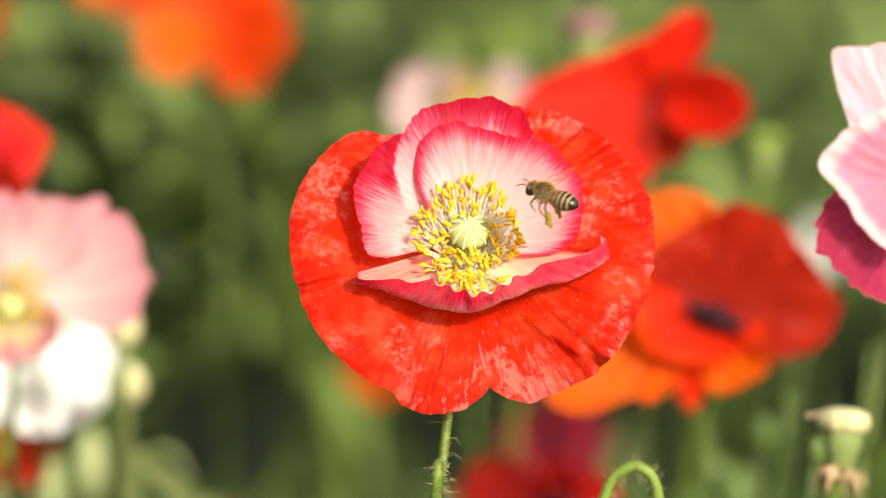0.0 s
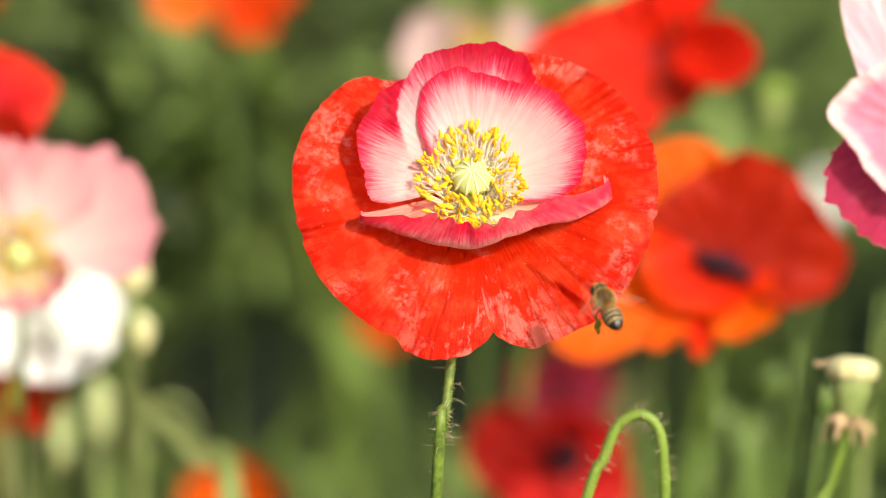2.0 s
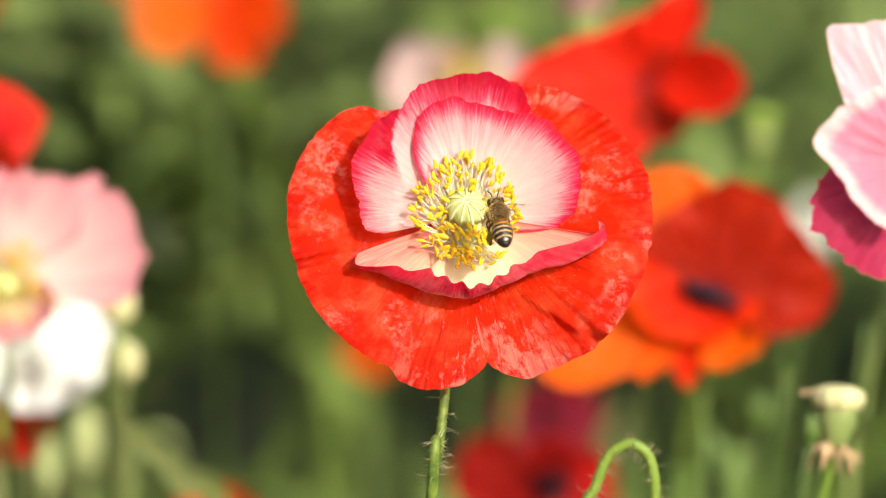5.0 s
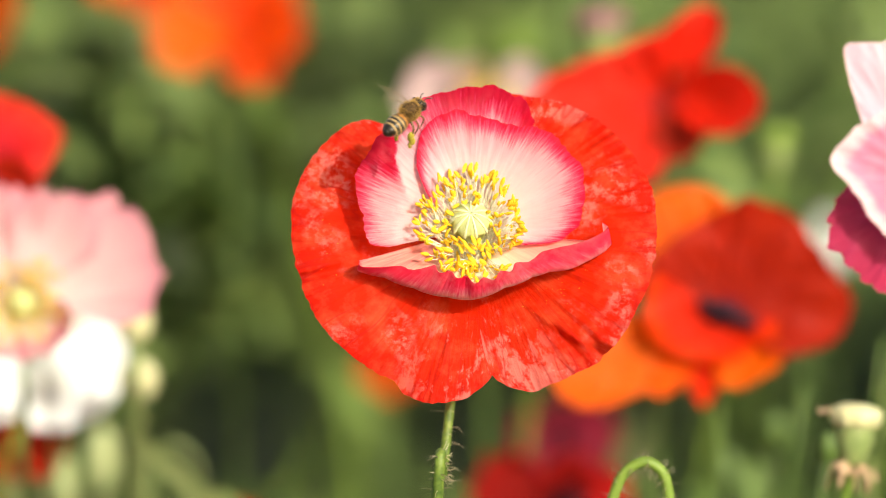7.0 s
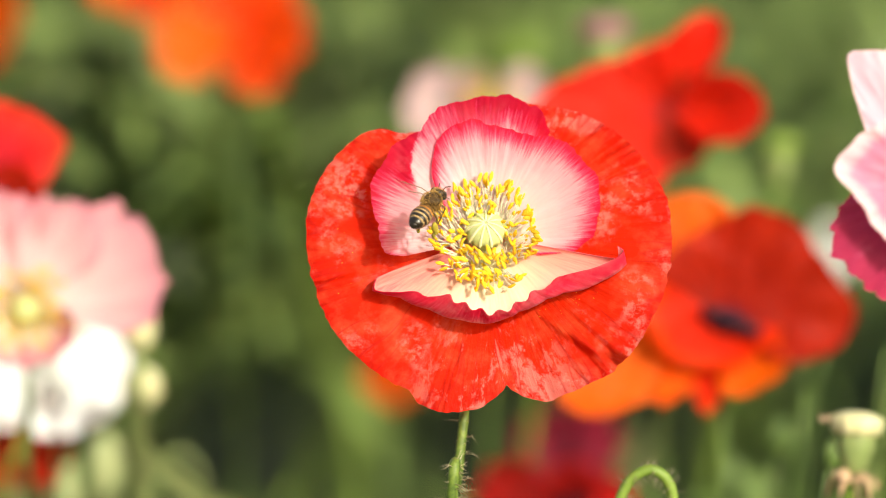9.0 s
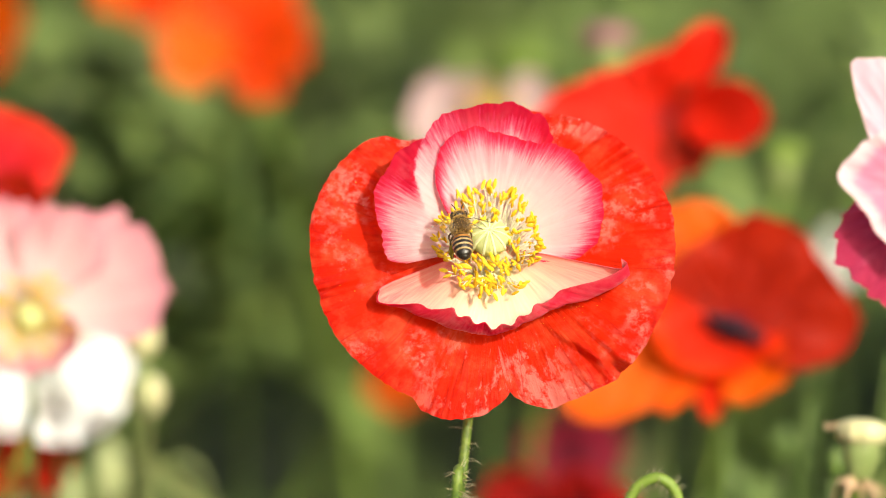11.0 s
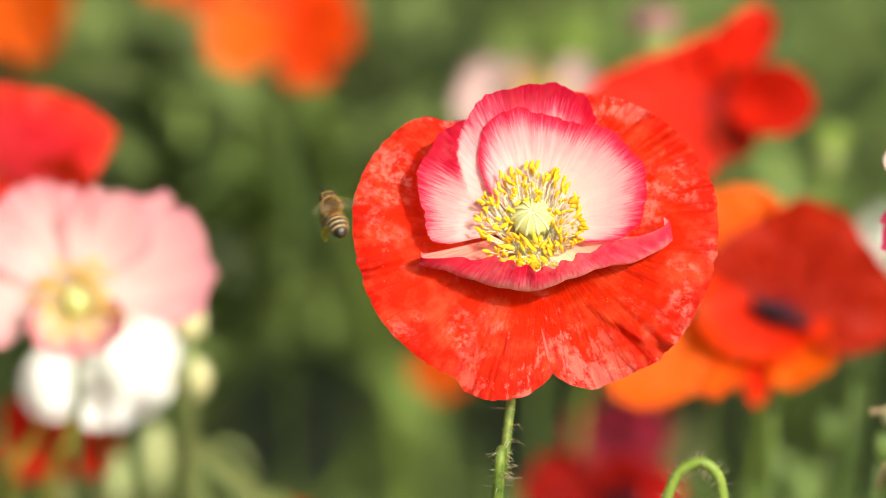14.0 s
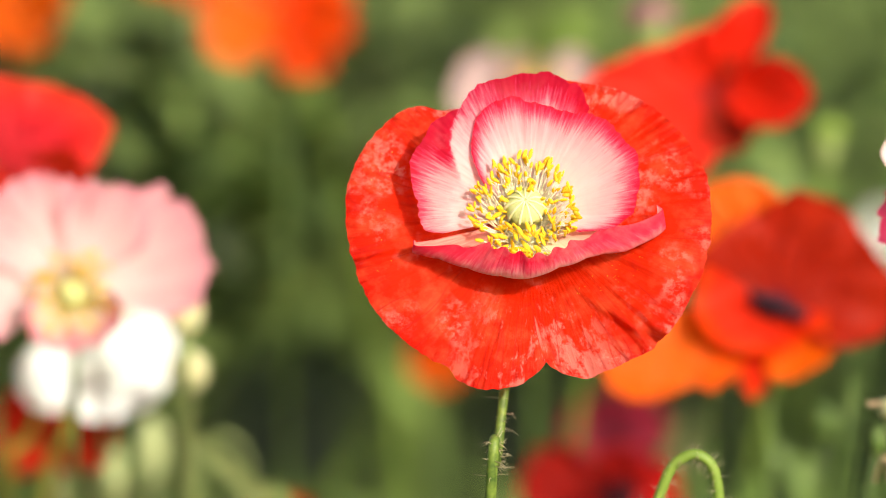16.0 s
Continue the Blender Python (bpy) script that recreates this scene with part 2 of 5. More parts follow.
MAUVE = petal_material("mauve_petal", [(0.0, (0.8, 0.5, 0.6)), (0.3, (0.64, 0.20, 0.31)), (0.80, (0.64, 0.24, 0.38)), (0.90, (0.84, 0.54, 0.60)), (1.0, (0.88, 0.64, 0.68))], (0.95, 0.7, 0.75), (0.74, 0.38, 0.50), share=0.35, gloss=0.2, bump=0.0001, streak=0.07)
MAGENTA = petal_material("magenta_petal", [(0.0, (0.4, 0.02, 0.1)), (1.0, (0.50, 0.02, 0.09))], (0.9, 0.6, 0.7), (0.55, 0.08, 0.2), share=0.35)
BLUSH = petal_material("blush_petal", [(0.0, (0.92, 0.88, 0.6)), (0.55, (0.93, 0.86, 0.82)), (0.80, (0.84, 0.46, 0.49)), (1.0, (0.60, 0.12, 0.18))], (0.95, 0.7, 0.7), (0.9, 0.7, 0.68), share=0.35, gloss=0.2)
WHITE = petal_material("white_petal", [(0.0, (0.84, 0.86, 0.80)), (1.0, (0.90, 0.91, 0.93))], (0.95, 0.93, 0.9), (0.92, 0.92, 0.92), share=0.12)
STEM = plain_material("stem_green", (0.12, 0.21, 0.025), (0.24, 0.34, 0.06), 160.0, share=0.1)
STEM_HERO = plain_material("stem_speckled", (0.05, 0.10, 0.015), (0.22, 0.30, 0.05), 420.0, share=0.1)
OLIVE = plain_material("stalk_olive", (0.26, 0.24, 0.03), (0.36, 0.33, 0.06), 160.0, share=0.15)
BUD_PALE = plain_material("bud_pale_green", (0.40, 0.47, 0.20), (0.50, 0.55, 0.28), 120.0, share=0.15)
STEM_DARK = plain_material("stem_dark", (0.08, 0.14, 0.03), (0.13, 0.20, 0.045), 160.0, share=0.1)
STEM_PALE = plain_material("stem_pale", (0.20, 0.27, 0.08), (0.31, 0.37, 0.15), 160.0, share=0.1)
HAIR = plain_material("stem_hair", (0.34, 0.28, 0.16), (0.56, 0.50, 0.36), 300.0, share=0.3)
FILAMENT = plain_material("filament", (0.96, 0.92, 0.68), (0.97, 0.95, 0.82), 400.0, share=0.35)
CREAM = plain_material("receptacle_cream", (0.94, 0.91, 0.62), (0.95, 0.93, 0.74), 300.0, share=0.25)
ANTHER = plain_material("anther", (0.93, 0.62, 0.02), (0.96, 0.78, 0.07), 900.0, rough=0.8, bump=0.0003, share=0.35)
ANTHER_BROWN = plain_material("anther_ripe", (0.84, 0.45, 0.012), (0.91, 0.58, 0.025), 900.0, rough=0.8, bump=0.0003, share=0.25)
POD = plain_material("pistil_green", (0.72, 0.79, 0.30), (0.84, 0.86, 0.44), 260.0, share=0.4)
STIGMA = plain_material("stigma", (0.90, 0.90, 0.52), (0.93, 0.92, 0.64), 600.0, rough=0.7, share=0.35)
POD_CREAM = plain_material("pod_cream", (0.62, 0.60, 0.30), (0.76, 0.72, 0.44), 220.0, share=0.1)
DRY = plain_material("dry_petal", (0.55, 0.36, 0.20), (0.70, 0.52, 0.34), 300.0, share=0.2)
LEAVES = foliage_material("leaves", (0.022, 0.054, 0.011), (0.24, 0.34, 0.09), (0.35, 0.37, 0.155))
# near black: the deep shade below the foliage is put into this colour
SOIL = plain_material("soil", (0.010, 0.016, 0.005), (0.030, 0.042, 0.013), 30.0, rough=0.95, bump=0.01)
FUR = plain_material("bee_fur", (0.05, 0.025, 0.008), (0.13, 0.07, 0.02), 900.0, rough=0.9)
FUR_HAIR = plain_material("bee_hair", (0.46, 0.26, 0.065), (0.64, 0.41, 0.13), 900.0, rough=0.8, share=0.2)
CHITIN = plain_material("bee_dark", (0.012, 0.009, 0.006), (0.03, 0.02, 0.012), 900.0, rough=0.28, gloss=0.6)
AMBER = plain_material("bee_amber", (0.30, 0.115, 0.02), (0.46, 0.22, 0.05), 700.0, rough=0.5)
TAN = plain_material("bee_tan", (0.34, 0.21, 0.08), (0.50, 0.35, 0.16), 700.0, rough=0.7)
LEG = plain_material("bee_leg", (0.10, 0.06, 0.02), (0.22, 0.13, 0.04), 900.0, rough=0.45)
PURPLE_BLACK = plain_material("purple_black", (0.012, 0.004, 0.012), (0.03, 0.008, 0.022), 900.0, rough=0.8)
POLLEN = plain_material("pollen", (0.34, 0.27, 0.025), (0.52, 0.43, 0.06), 1200.0, rough=0.9, bump=0.0002, share=0.2)


def wing_material():
    m, nt, b, out = shader("bee_wing")
    b.inputs["Base Color"].default_value = (0.55, 0.45, 0.32, 1)
    b.inputs["Roughness"].default_value = 0.25
    clear = nt.nodes.new("ShaderNodeBsdfTransparent")
    mx = node(nt, "ShaderNodeMixShader", Fac=0.06)
    nt.links.new(clear.outputs[0], mx.inputs[1])
    nt.links.new(b.outputs[0], mx.inputs[2])
    nt.links.new(mx.outputs[0], out.inputs["Surface"])
    return m


WING = wing_material()


# ---- mesh tools ----
def mesh_of(name, verts, faces, mat, uvs=None):
    me = bpy.data.meshes.new(name)
    me.from_pydata([tuple(map(float, v)) for v in verts], [], faces)
    me.materials.append(mat)
    me.shade_smooth()
    if uvs is not None:
        layer = me.uv_layers.new(name="UVMap")
        idx = np.empty(len(me.loops), dtype=np.int32)
        me.loops.foreach_get("vertex_index", idx)
        layer.data.foreach_set("uv", np.asarray(uvs, dtype=np.float32)[idx].ravel())
    me.update()
    return me


def piece(name, me, parent, m=None, label=""):
    ob = new(name, me)
    ob.parent = parent
    if m is not None:
        ob.matrix_basis = m
    return tagged(ob, label=label) if label else ob


def joined(name, parts, mat):
    verts, faces = [], []
    for v, f in parts:
        k = len(verts)
        verts.extend(v)
        faces.extend([tuple(i + k for i in q) for q in f])
    return mesh_of(name, verts, faces, mat)


def smooth_line(points, n):
    """Catmull-Rom line through the points, n samples."""
    p = [Vector(q) for q in points]
    p = [p[0] * 2 - p[1]] + p + [p[-1] * 2 - p[-2]]
    out = []
    for k in range(n):
        x = k / (n - 1) * (len(p) - 3)
        i = min(int(x), len(p) - 4)
        f = x - i
        a, b, c, d = p[i:i + 4]
        out.append(0.5 * (2 * b + (c - a) * f + (2 * a - 5 * b + 4 * c - d) * f * f + (3 * b - a - 3 * c + d) * f ** 3))
    return out


def tube(line, radii, sides=8, flat=1.0):
    """Vertices and faces of a capped tube along a line."""
    verts, faces = [], []
    n = len(line)
    side = None
    for i, p in enumerate(line):
        d = (line[min(i + 1, n - 1)] - line[max(i - 1, 0)]).normalized()
        if side is None:
            side = d.orthogonal().normalized()
        side = (side - d * side.dot(d)).normalized()
        up = d.cross(side)
        r = radii[i] if hasattr(radii, "__len__") else radii
        for k in range(sides):
            a = 2 * math.pi * k / sides
            verts.append(tuple(p + side * (math.cos(a) * r) + up * (math.sin(a) * r * flat)))
    for i in range(n - 1):
        for k in range(sides):
            a, b = i * sides + k, i * sides + (k + 1) % sides
            faces.append((a, b, b + sides, a + sides))
    faces.append(tuple(range(sides))[::-1])
    faces.append(tuple(range((n - 1) * sides, n * sides)))
    return verts, faces


def lathe(profile, sides=20, ribs=0, depth=0.0):
    """Turned form about z: profile rows of (z, radius)."""
    verts, faces = [], []
    for z, r in profile:
        for k in range(sides):
            a = 2 * math.pi * k / sides
            rr = r * (1 + depth * math.cos(ribs * a))
            verts.append((rr * math.cos(a), rr * math.sin(a), z))
    n = len(profile)
    for i in range(n - 1):
        for k in range(sides):
            a, b = i * sides + k, i * sides + (k + 1) % sides
            faces.append((a, b, b + sides, a + sides))
    faces.append(tuple(range(sides))[::-1])
    faces.append(tuple(range((n - 1) * sides, n * sides)))
    return verts, faces


def moved(vf, m):
    return [tuple(m @ Vector(v)) for v in vf[0]], vf[1]


def ball(centre, size, turn=None, n=10):
    vf = lathe([(-math.cos(math.pi * i / n), max(0.02, math.sin(math.pi * i / n))) for i in range(n + 1)], 14)
    m = Matrix.Translation(centre) @ (turn or Matrix()) @ Matrix.Diagonal((*size, 1))
    return moved(vf, m)


def hairs(line, radius, count, length, seed, thick=0.00009):
    rng = random.Random(seed)
    out = []
    for k in range(count):
        i = rng.randrange(1, len(line) - 1)
        p = line[i].lerp(line[i + 1], rng.random())
        d = (line[i + 1] - line[i - 1]).normalized()
        s = d.orthogonal().normalized()
        s = Matrix.Rotation(rng.uniform(0, 2 * math.pi), 3, d) @ s
        l = length * rng.uniform(0.5, 1.2)
        tip = p + s * (radius + l) + d * rng.uniform(-0.3, 0.5) * l
        mid = p + s * (radius + l * 0.5) + d * rng.uniform(-0.1, 0.1) * l
        out.append(tube([p + s * radius * 0.8, mid, tip], [thick * 1.4, thick, thick * 0.4], 4))
    return out


def petal_mesh(name, edge, shape, mat, nu=110, nv=44, seed=0, ruffle=0.012, wrinkle=0.35, waves=9.0, smooth_ends=False, sweep=None):
    """A petal as a fan about its base. edge: rows of (degrees, reach in mm); shape(s, degrees, reach) gives distance
    from the axis and lift, both in mm."""
    mm = 0.001
    a = np.linspace(edge[0][0], edge[-1][0], nu)
    deg = [e[0] for e in edge]
    reach = np.interp(a, deg, [e[1] for e in edge])
    for _ in range(2):
        pad = np.concatenate([reach[:1], reach, reach[-1:]])
        reach = (pad[:-2] + 2 * pad[1:-1] + pad[2:]) / 4
    verts, uvs, faces = [], [], []
    for i in range(nu):
        ang = radians(a[i])
        rim = reach[i] * (1 + ruffle * (noise.noise(Vector((a[i] * 0.13, seed * 3.1, 0))) + 0.6 * noise.noise(Vector((a[i] * 0.42, seed, 5)))))
        for j in range(nv):
            s = j / (nv - 1)
            rho, z = shape(s, a[i], rim)
            if sweep:
                ang = radians(a[i] + sweep(s, a[i]))
            fold = noise.noise(Vector((a[i] * waves / 60, s * 2.0, seed * 7.3)))
            crease = 1 - abs(noise.noise(Vector((a[i] * 0.35, s * 1.3, seed * 2.7))))
            calm = min(1.0, (a[i] - a[0]) / 24, (a[-1] - a[i]) / 24) ** 2 if smooth_ends else 1.0
            z += calm * wrinkle * s * (1.6 * fold + 1.1 * crease ** 6)
            z += calm * wrinkle * 0.35 * s * noise.noise(Vector((a[i] * 0.5, s * 9, seed + 20)))
            verts.append((rho * math.cos(ang) * mm, rho * math.sin(ang) * mm, z * mm))
            uvs.append(((a[i] - a[0]) / 360.0 * 2.0, s))
    for i in range(nu - 1):
        for j in range(nv - 1):
            k = i * nv + j
            faces.append((k, k + nv, k + nv + 1, k + 1))
    return mesh_of(name, verts, faces, mat, uvs)


def backed(me, mat, thick):
    """Gives a petal its thickness: a second skin behind the first, in its own colour, closed along the rim."""
    n = len(me.vertices)
    co = np.empty(n * 3)
    me.vertices.foreach_get("co", co)
    co = co.reshape(n, 3)
    no = np.array([v.normal[:] for v in me.vertices])
    if no[:, 2].mean() < 0:
        no = -no
    uv = np.zeros((n, 2))
    layer = me.uv_layers[0].data
    for loop in me.loops:
        uv[loop.vertex_index] = layer[loop.index].uv
    faces = [tuple(p.vertices) for p in me.polygons]
    count = {}
    for f in faces:
        for a, b in zip(f, f[1:] + f[:1]):
            key = (min(a, b), max(a, b))
            count[key] = count.get(key, 0) + 1
    rim = [(a, b, b + n, a + n) for (a, b), c in count.items() if c == 1]
    back = [tuple(i + n for i in f[::-1]) for f in faces]
    out = mesh_of(me.name, np.vstack([co, co - no * thick]), faces + back + rim, me.materials[0], np.vstack([uv, uv]))
    out.materials.append(mat)
    for p in out.polygons[len(faces):]:
        p.material_index = 1
    return out


def thing(name, place, label, category, group=""):
    ob = new(name)
    ob.empty_display_size = 0.02
    ob.location = place
    return tagged(ob, label=label, category=category, group=group)


def lerp_rows(rows, x):
    return float(np.interp(x, [r[0] for r in rows], [r[1] for r in rows]))


# ---- ground ----
def ground_sheet():
    verts, faces = [], []
    xs = [-900, -60, -8, -3] + [-2 + 0.2 * i for i in range(21)] + [3, 8, 60, 900]
    ys = [-900, -60, -5, -1] + [0.25 * i for i in range(33)] + [10, 20, 80, 900]
    for y in ys:
        for x in xs:
            near = abs(x) < 3 and -1 < y < 9
            verts.append((x, y, 0.03 * noise.noise(Vector((x * 2.3, y * 2.3, 0))) if near else 0.0))
    w = len(xs)
    for j in range(len(ys) - 1):
        for i in range(w - 1):
            k = j * w + i
            faces.append((k, k + 1, k + 1 + w, k + w))
    # the soil's dark colour stands in for shade between the plants
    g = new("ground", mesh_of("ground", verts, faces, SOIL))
    tagged(g, label="garden soil under the poppies, coloured near black in place of shade", category="ground", kind="structure")


ground_sheet()


# ---- the open poppy ----
HEAD = Vector((0.0059, 1.2622, 0.6336))
BASE = Vector((HEAD.x - 0.012, HEAD.y + 0.03, 0.0))
poppy = thing("poppy", BASE, "open red poppy with pink-white inner petals on a hairy stem", "flower")
H = pose(*(HEAD - BASE), 78, 0, 0)
PX = 8.69


def outer_shape(s, a, r):
    t = math.sin(radians(a))
    edge = -3.0 - 7.0 * t if t < 0 else -3.0 - 13.0 * t
    bend = 0.98 + 0.06 * t
    q = s * r / 37.0
    z = -13.0 + (edge + 13.0) * q ** bend - 3.2 * max(0.0, -t) * math.sin(math.pi * min(1.0, q * 2.1))
    near = math.exp(-((a - 319) / 9.0) ** 2) * max(0.0, s - 0.55)
    for c, w in ((199, 1.3), (369, 1.3), (377, 1.1), (389, 1.3), (399, 1.2), (409, 1.4)):
        z -= 2.6 * math.exp(-((a + 3.0 * s - c) / w) ** 2) * max(0.0, s - 0.45)
    turn = a - 302 - 30 * (s - 0.48)
    z += 3.6 * max(0.0, s - 0.42) / 0.5 / (1 + math.exp(max(-40.0, min(40.0, -turn / 0.8)))) * math.exp(-max(0.0, turn) / 16) if turn < 60 else 0.0
    return s * r, z - 3.0 * s ** 6 * (r / 37.0) ** 6 + 3.4 * near * math.sin(a * 0.75)


OUTER_LEFT = [(112, 190), (120, 222), (130, 243), (134, 274), (139, 290), (152, 311), (166, 325), (179, 325), (195, 321), (211, 321), (226, 311), (243, 305), (247, 319), (256, 319), (267, 301), (274, 278), (278, 258), (281, 200)]
OUTER_RIGHT = [(273, 190), (275.5, 250), (278, 272), (283, 289), (290, 307), (302, 312), (314, 322), (328, 323), (343, 324), (357, 325), (371, 326), (385, 315), (398, 299), (413, 277), (428, 256), (440, 245), (452, 215)]
INNER_LEFT = [(192, 150), (189, 186), (173, 197), (160, 223), (154, 233), (143, 232), (132, 232), (122, 229), (119, 238), (110, 245), (98, 252), (87, 255), (75, 253), (69, 250), (60, 215)][::-1]
INNER_BACK = [(-18, 90), (-13, 120), (-8, 157), (1.5, 185), (15, 208), (28, 221), (44, 217), (58, 214), (66, 200), (72, 194), (86, 199), (99, 213), (111, 207), (121, 188), (129, 162), (138, 122), (146, 90)]
LIP_RIM = [(196, 205), (199, 212), (208, 146), (225, 100), (239, 94), (254, 91), (272, 96), (291, 97), (305, 96), (322, 104), (330, 114), (337, 132), (342, 160), (347, 205), (351, 240), (353, 225)]
LIP_BULGE = [(196, 207), (200, 219), (209, 180), (225, 150), (249, 131), (267, 128), (281, 123), (297, 119), (320, 135), (330, 155), (336, 185), (342, 208), (348, 236), (351, 246), (353, 230)]


def in_mm(rows):
    return [(d, r / PX) for d, r in rows]


def inner_left_shape(s, a, r):
    side = max(0.0, -math.cos(radians(a - 6)))
    edge = -7.0 + 6.5 * side
    across = a - 60 * (1 - s)
    crimp = (1.0 * math.exp(-((across - 127) / 4.0) ** 2) - 1.3 * math.exp(-((across - 110) / 9.0) ** 2)) * s ** 1.5
    return s * r, -10.8 + (edge + 10.8) * s ** 1.6 + crimp


def inner_back_shape(s, a, r):
    return s * r, -10.2 + 6.8 * s ** 1.7 - 1.5 * s ** 8 - 1.4 * s * min(1.0, max(0.0, (a - 98) / 30))


def lip_shape(s, a, r):
    bulge = lerp_rows(LIP_BULGE, a) / PX
    k = abs(math.sin(radians(a)))
    low = -2.6 + 4.8 * k
    if s < 0.72:
        f = s / 0.72
        return bulge * math.sin(f * math.pi / 2) ** 0.9, -9.8 + (low + 9.8) * f ** 0.78
    f = (s - 0.72) / 0.28
    r += 0.55 * math.sin(a * 0.33)
    ease = f * f * (3 - 2 * f) * 0.5 + f * 0.5
    return bulge + (r - bulge) * ease * (0.4 + 0.6 * f), low + (1.6 + 3.4 * k) * (0.35 * f + 0.65 * math.sin(f * math.pi / 2))


def lip_sweep(s, a):
    return 9.0 * s ** 4 * min(1.0, max(0.0, (a - 330) / 20))


def build_poppy():
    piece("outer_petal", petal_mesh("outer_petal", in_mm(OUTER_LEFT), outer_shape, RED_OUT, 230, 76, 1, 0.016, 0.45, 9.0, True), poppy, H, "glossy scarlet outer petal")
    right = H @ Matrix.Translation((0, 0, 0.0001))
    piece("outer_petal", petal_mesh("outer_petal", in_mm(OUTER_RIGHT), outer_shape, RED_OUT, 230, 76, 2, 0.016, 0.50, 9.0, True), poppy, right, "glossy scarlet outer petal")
    piece("inner_petal", petal_mesh("inner_petal", in_mm(INNER_LEFT), inner_left_shape, PINK_LEFT, 150, 48, 3, 0.03, 0.3), poppy, H, "pink petal with crimson rim")
    piece("inner_petal", petal_mesh("inner_petal", in_mm(INNER_BACK), inner_back_shape, PINK_IN, 150, 48, 4, 0.028, 0.25), poppy, H, "white-pink petal with crimson rim")
    lip = piece("front_petal", backed(petal_mesh("front_petal", in_mm(LIP_RIM), lip_shape, LIP_IN, 190, 60, 5, 0.012, 0.22, 8.0, False, lip_sweep), LIP_OUT, 0.00016), poppy, H, "cream-based petal with crimson curled rim")
    foot = Vector((-0.0007, -0.0046, -0.0084))
    axis = Vector((0, 0.643, 0.766))
    back = Vector((0, 0.766, -0.643))
    # pistil: a ribbed body under a domed stigma with draped rays
    hold = H @ Matrix.Translation(foot) @ axis.to_track_quat("Z", "Y").to_matrix().to_4x4()
    seat = H @ Matrix.Translation((-0.0006, -0.0019, -0.0112)) @ Vector((0, 0.52, 0.854)).to_track_quat("Z", "Y").to_matrix().to_4x4() @ Matrix.Diagonal((1.02, 1.02, 0.93, 1))
    pod = piece("pistil", mesh_of("pistil", *lathe([(-0.0010, 0.0014), (0.0010, 0.0020), (0.0035, 0.0029), (0.0060, 0.0035), (0.0076, 0.0036)], 60, 10, 0.06), POD), poppy, seat, "ribbed pale green pistil")
    piece("receptacle", mesh_of("receptacle", *lathe([(-0.0016, 0.0062), (-0.0008, 0.0060), (0.0003, 0.0052), (0.0012, 0.0034), (0.0020, 0.0016)], 30), CREAM), poppy, hold, "cream receptacle under the stamens")
    dome = [(0.0066, 0.0034), (0.0070, 0.0040), (0.0078, 0.0040), (0.0090, 0.0033), (0.0099, 0.0020), (0.0103, 0.0004)]
    piece("stigma_disc", mesh_of("stigma_disc", *lathe(dome, 44, 11, 0.05), POD), pod, None, "pale green stigma dome")
    for k in range(11):
        ang = 2 * math.pi * (k + 0.25) / 11
        line = [Vector((math.cos(ang) * r, math.sin(ang) * r, z)) for r, z in ((0.0003, 0.0105), (0.0020, 0.0101), (0.0034, 0.0091), (0.0042, 0.0078), (0.0042, 0.0069))]
        piece("stigma_ray", mesh_of("stigma_ray", *tube(line, [0.00016, 0.00022, 0.00027, 0.00032, 0.00024], 6), STIGMA), pod, None, "raised yellow ray of the stigma")
    # stamens: six filament forms shared, each with its own anther
    rng = random.Random(4)
    forms = []
    for k in range(6):
        bend = rng.uniform(-0.10, 0.10)
        line = smooth_line([(0, 0, 0), (0.05 + bend, 0.03, 0.4), (0.02 + bend, bend, 0.75), (0, 0, 1)], 7)
        line = [p * 0.01 for p in line]
        fil = mesh_of("stamen", *tube(line, [0.00010] * 7, 5), FILAMENT)
        prof = [(-0.0010, 0.0001), (-0.0008, 0.00026), (-0.0003, 0.00044), (0.0003, 0.00042), (0.0008, 0.00027), (0.00100, 0.0001)]
        forms.append((fil, [mesh_of("anther", *lathe(prof, 8, 2, 0.25), mat) for mat in (ANTHER, ANTHER_BROWN)]))
    for k in range(318):
        ang = k * 2.39996 + rng.uniform(-0.2, 0.2)
        ring = rng.random()
        if k >= 304:
            ang = rng.uniform(-2.7, -0.45)
        elif math.sin(ang) < -0.40 and ring < 0.50:
            continue
        far = rng.uniform(0.82, 1.02) if ring < 0.58 else rng.uniform(0.40, 0.82)
        if k >= 304:
            far = rng.uniform(0.30, 0.46)
        high = math.sin(ang)
        spread = far * (0.0109 + 0.0008 * high)
        rise = (0.0076 + 0.0048 * high) * (0.55 + 0.45 * far) + rng.uniform(-0.0012, 0.0010)
        if k >= 304:
            rise = rng.uniform(0.0046, 0.0070)
        flat = Vector((1, 0, 0)) * math.cos(ang) + back * high
        root = foot + flat * rng.uniform(0.0016, 0.0032) + axis * 0.0006
        tip = foot + flat * spread + axis * rise
        way = tip - root
        turn = way.to_track_quat("Z", "Y").to_matrix().to_4x4()
        long = way.length / 0.01
        fil, anthers = forms[k % 6]
        st = piece("stamen", fil, poppy, H @ Matrix.Translation(root) @ turn @ Matrix.Rotation(rng.uniform(0, 6.28), 4, "Z") @ Matrix.Diagonal((1, 1, long, 1)))
        lean = Euler((rng.uniform(-0.9, 0.9), rng.uniform(-0.9, 0.9), 0)).to_matrix().to_4x4()
        big = rng.uniform(0.60, 0.94)
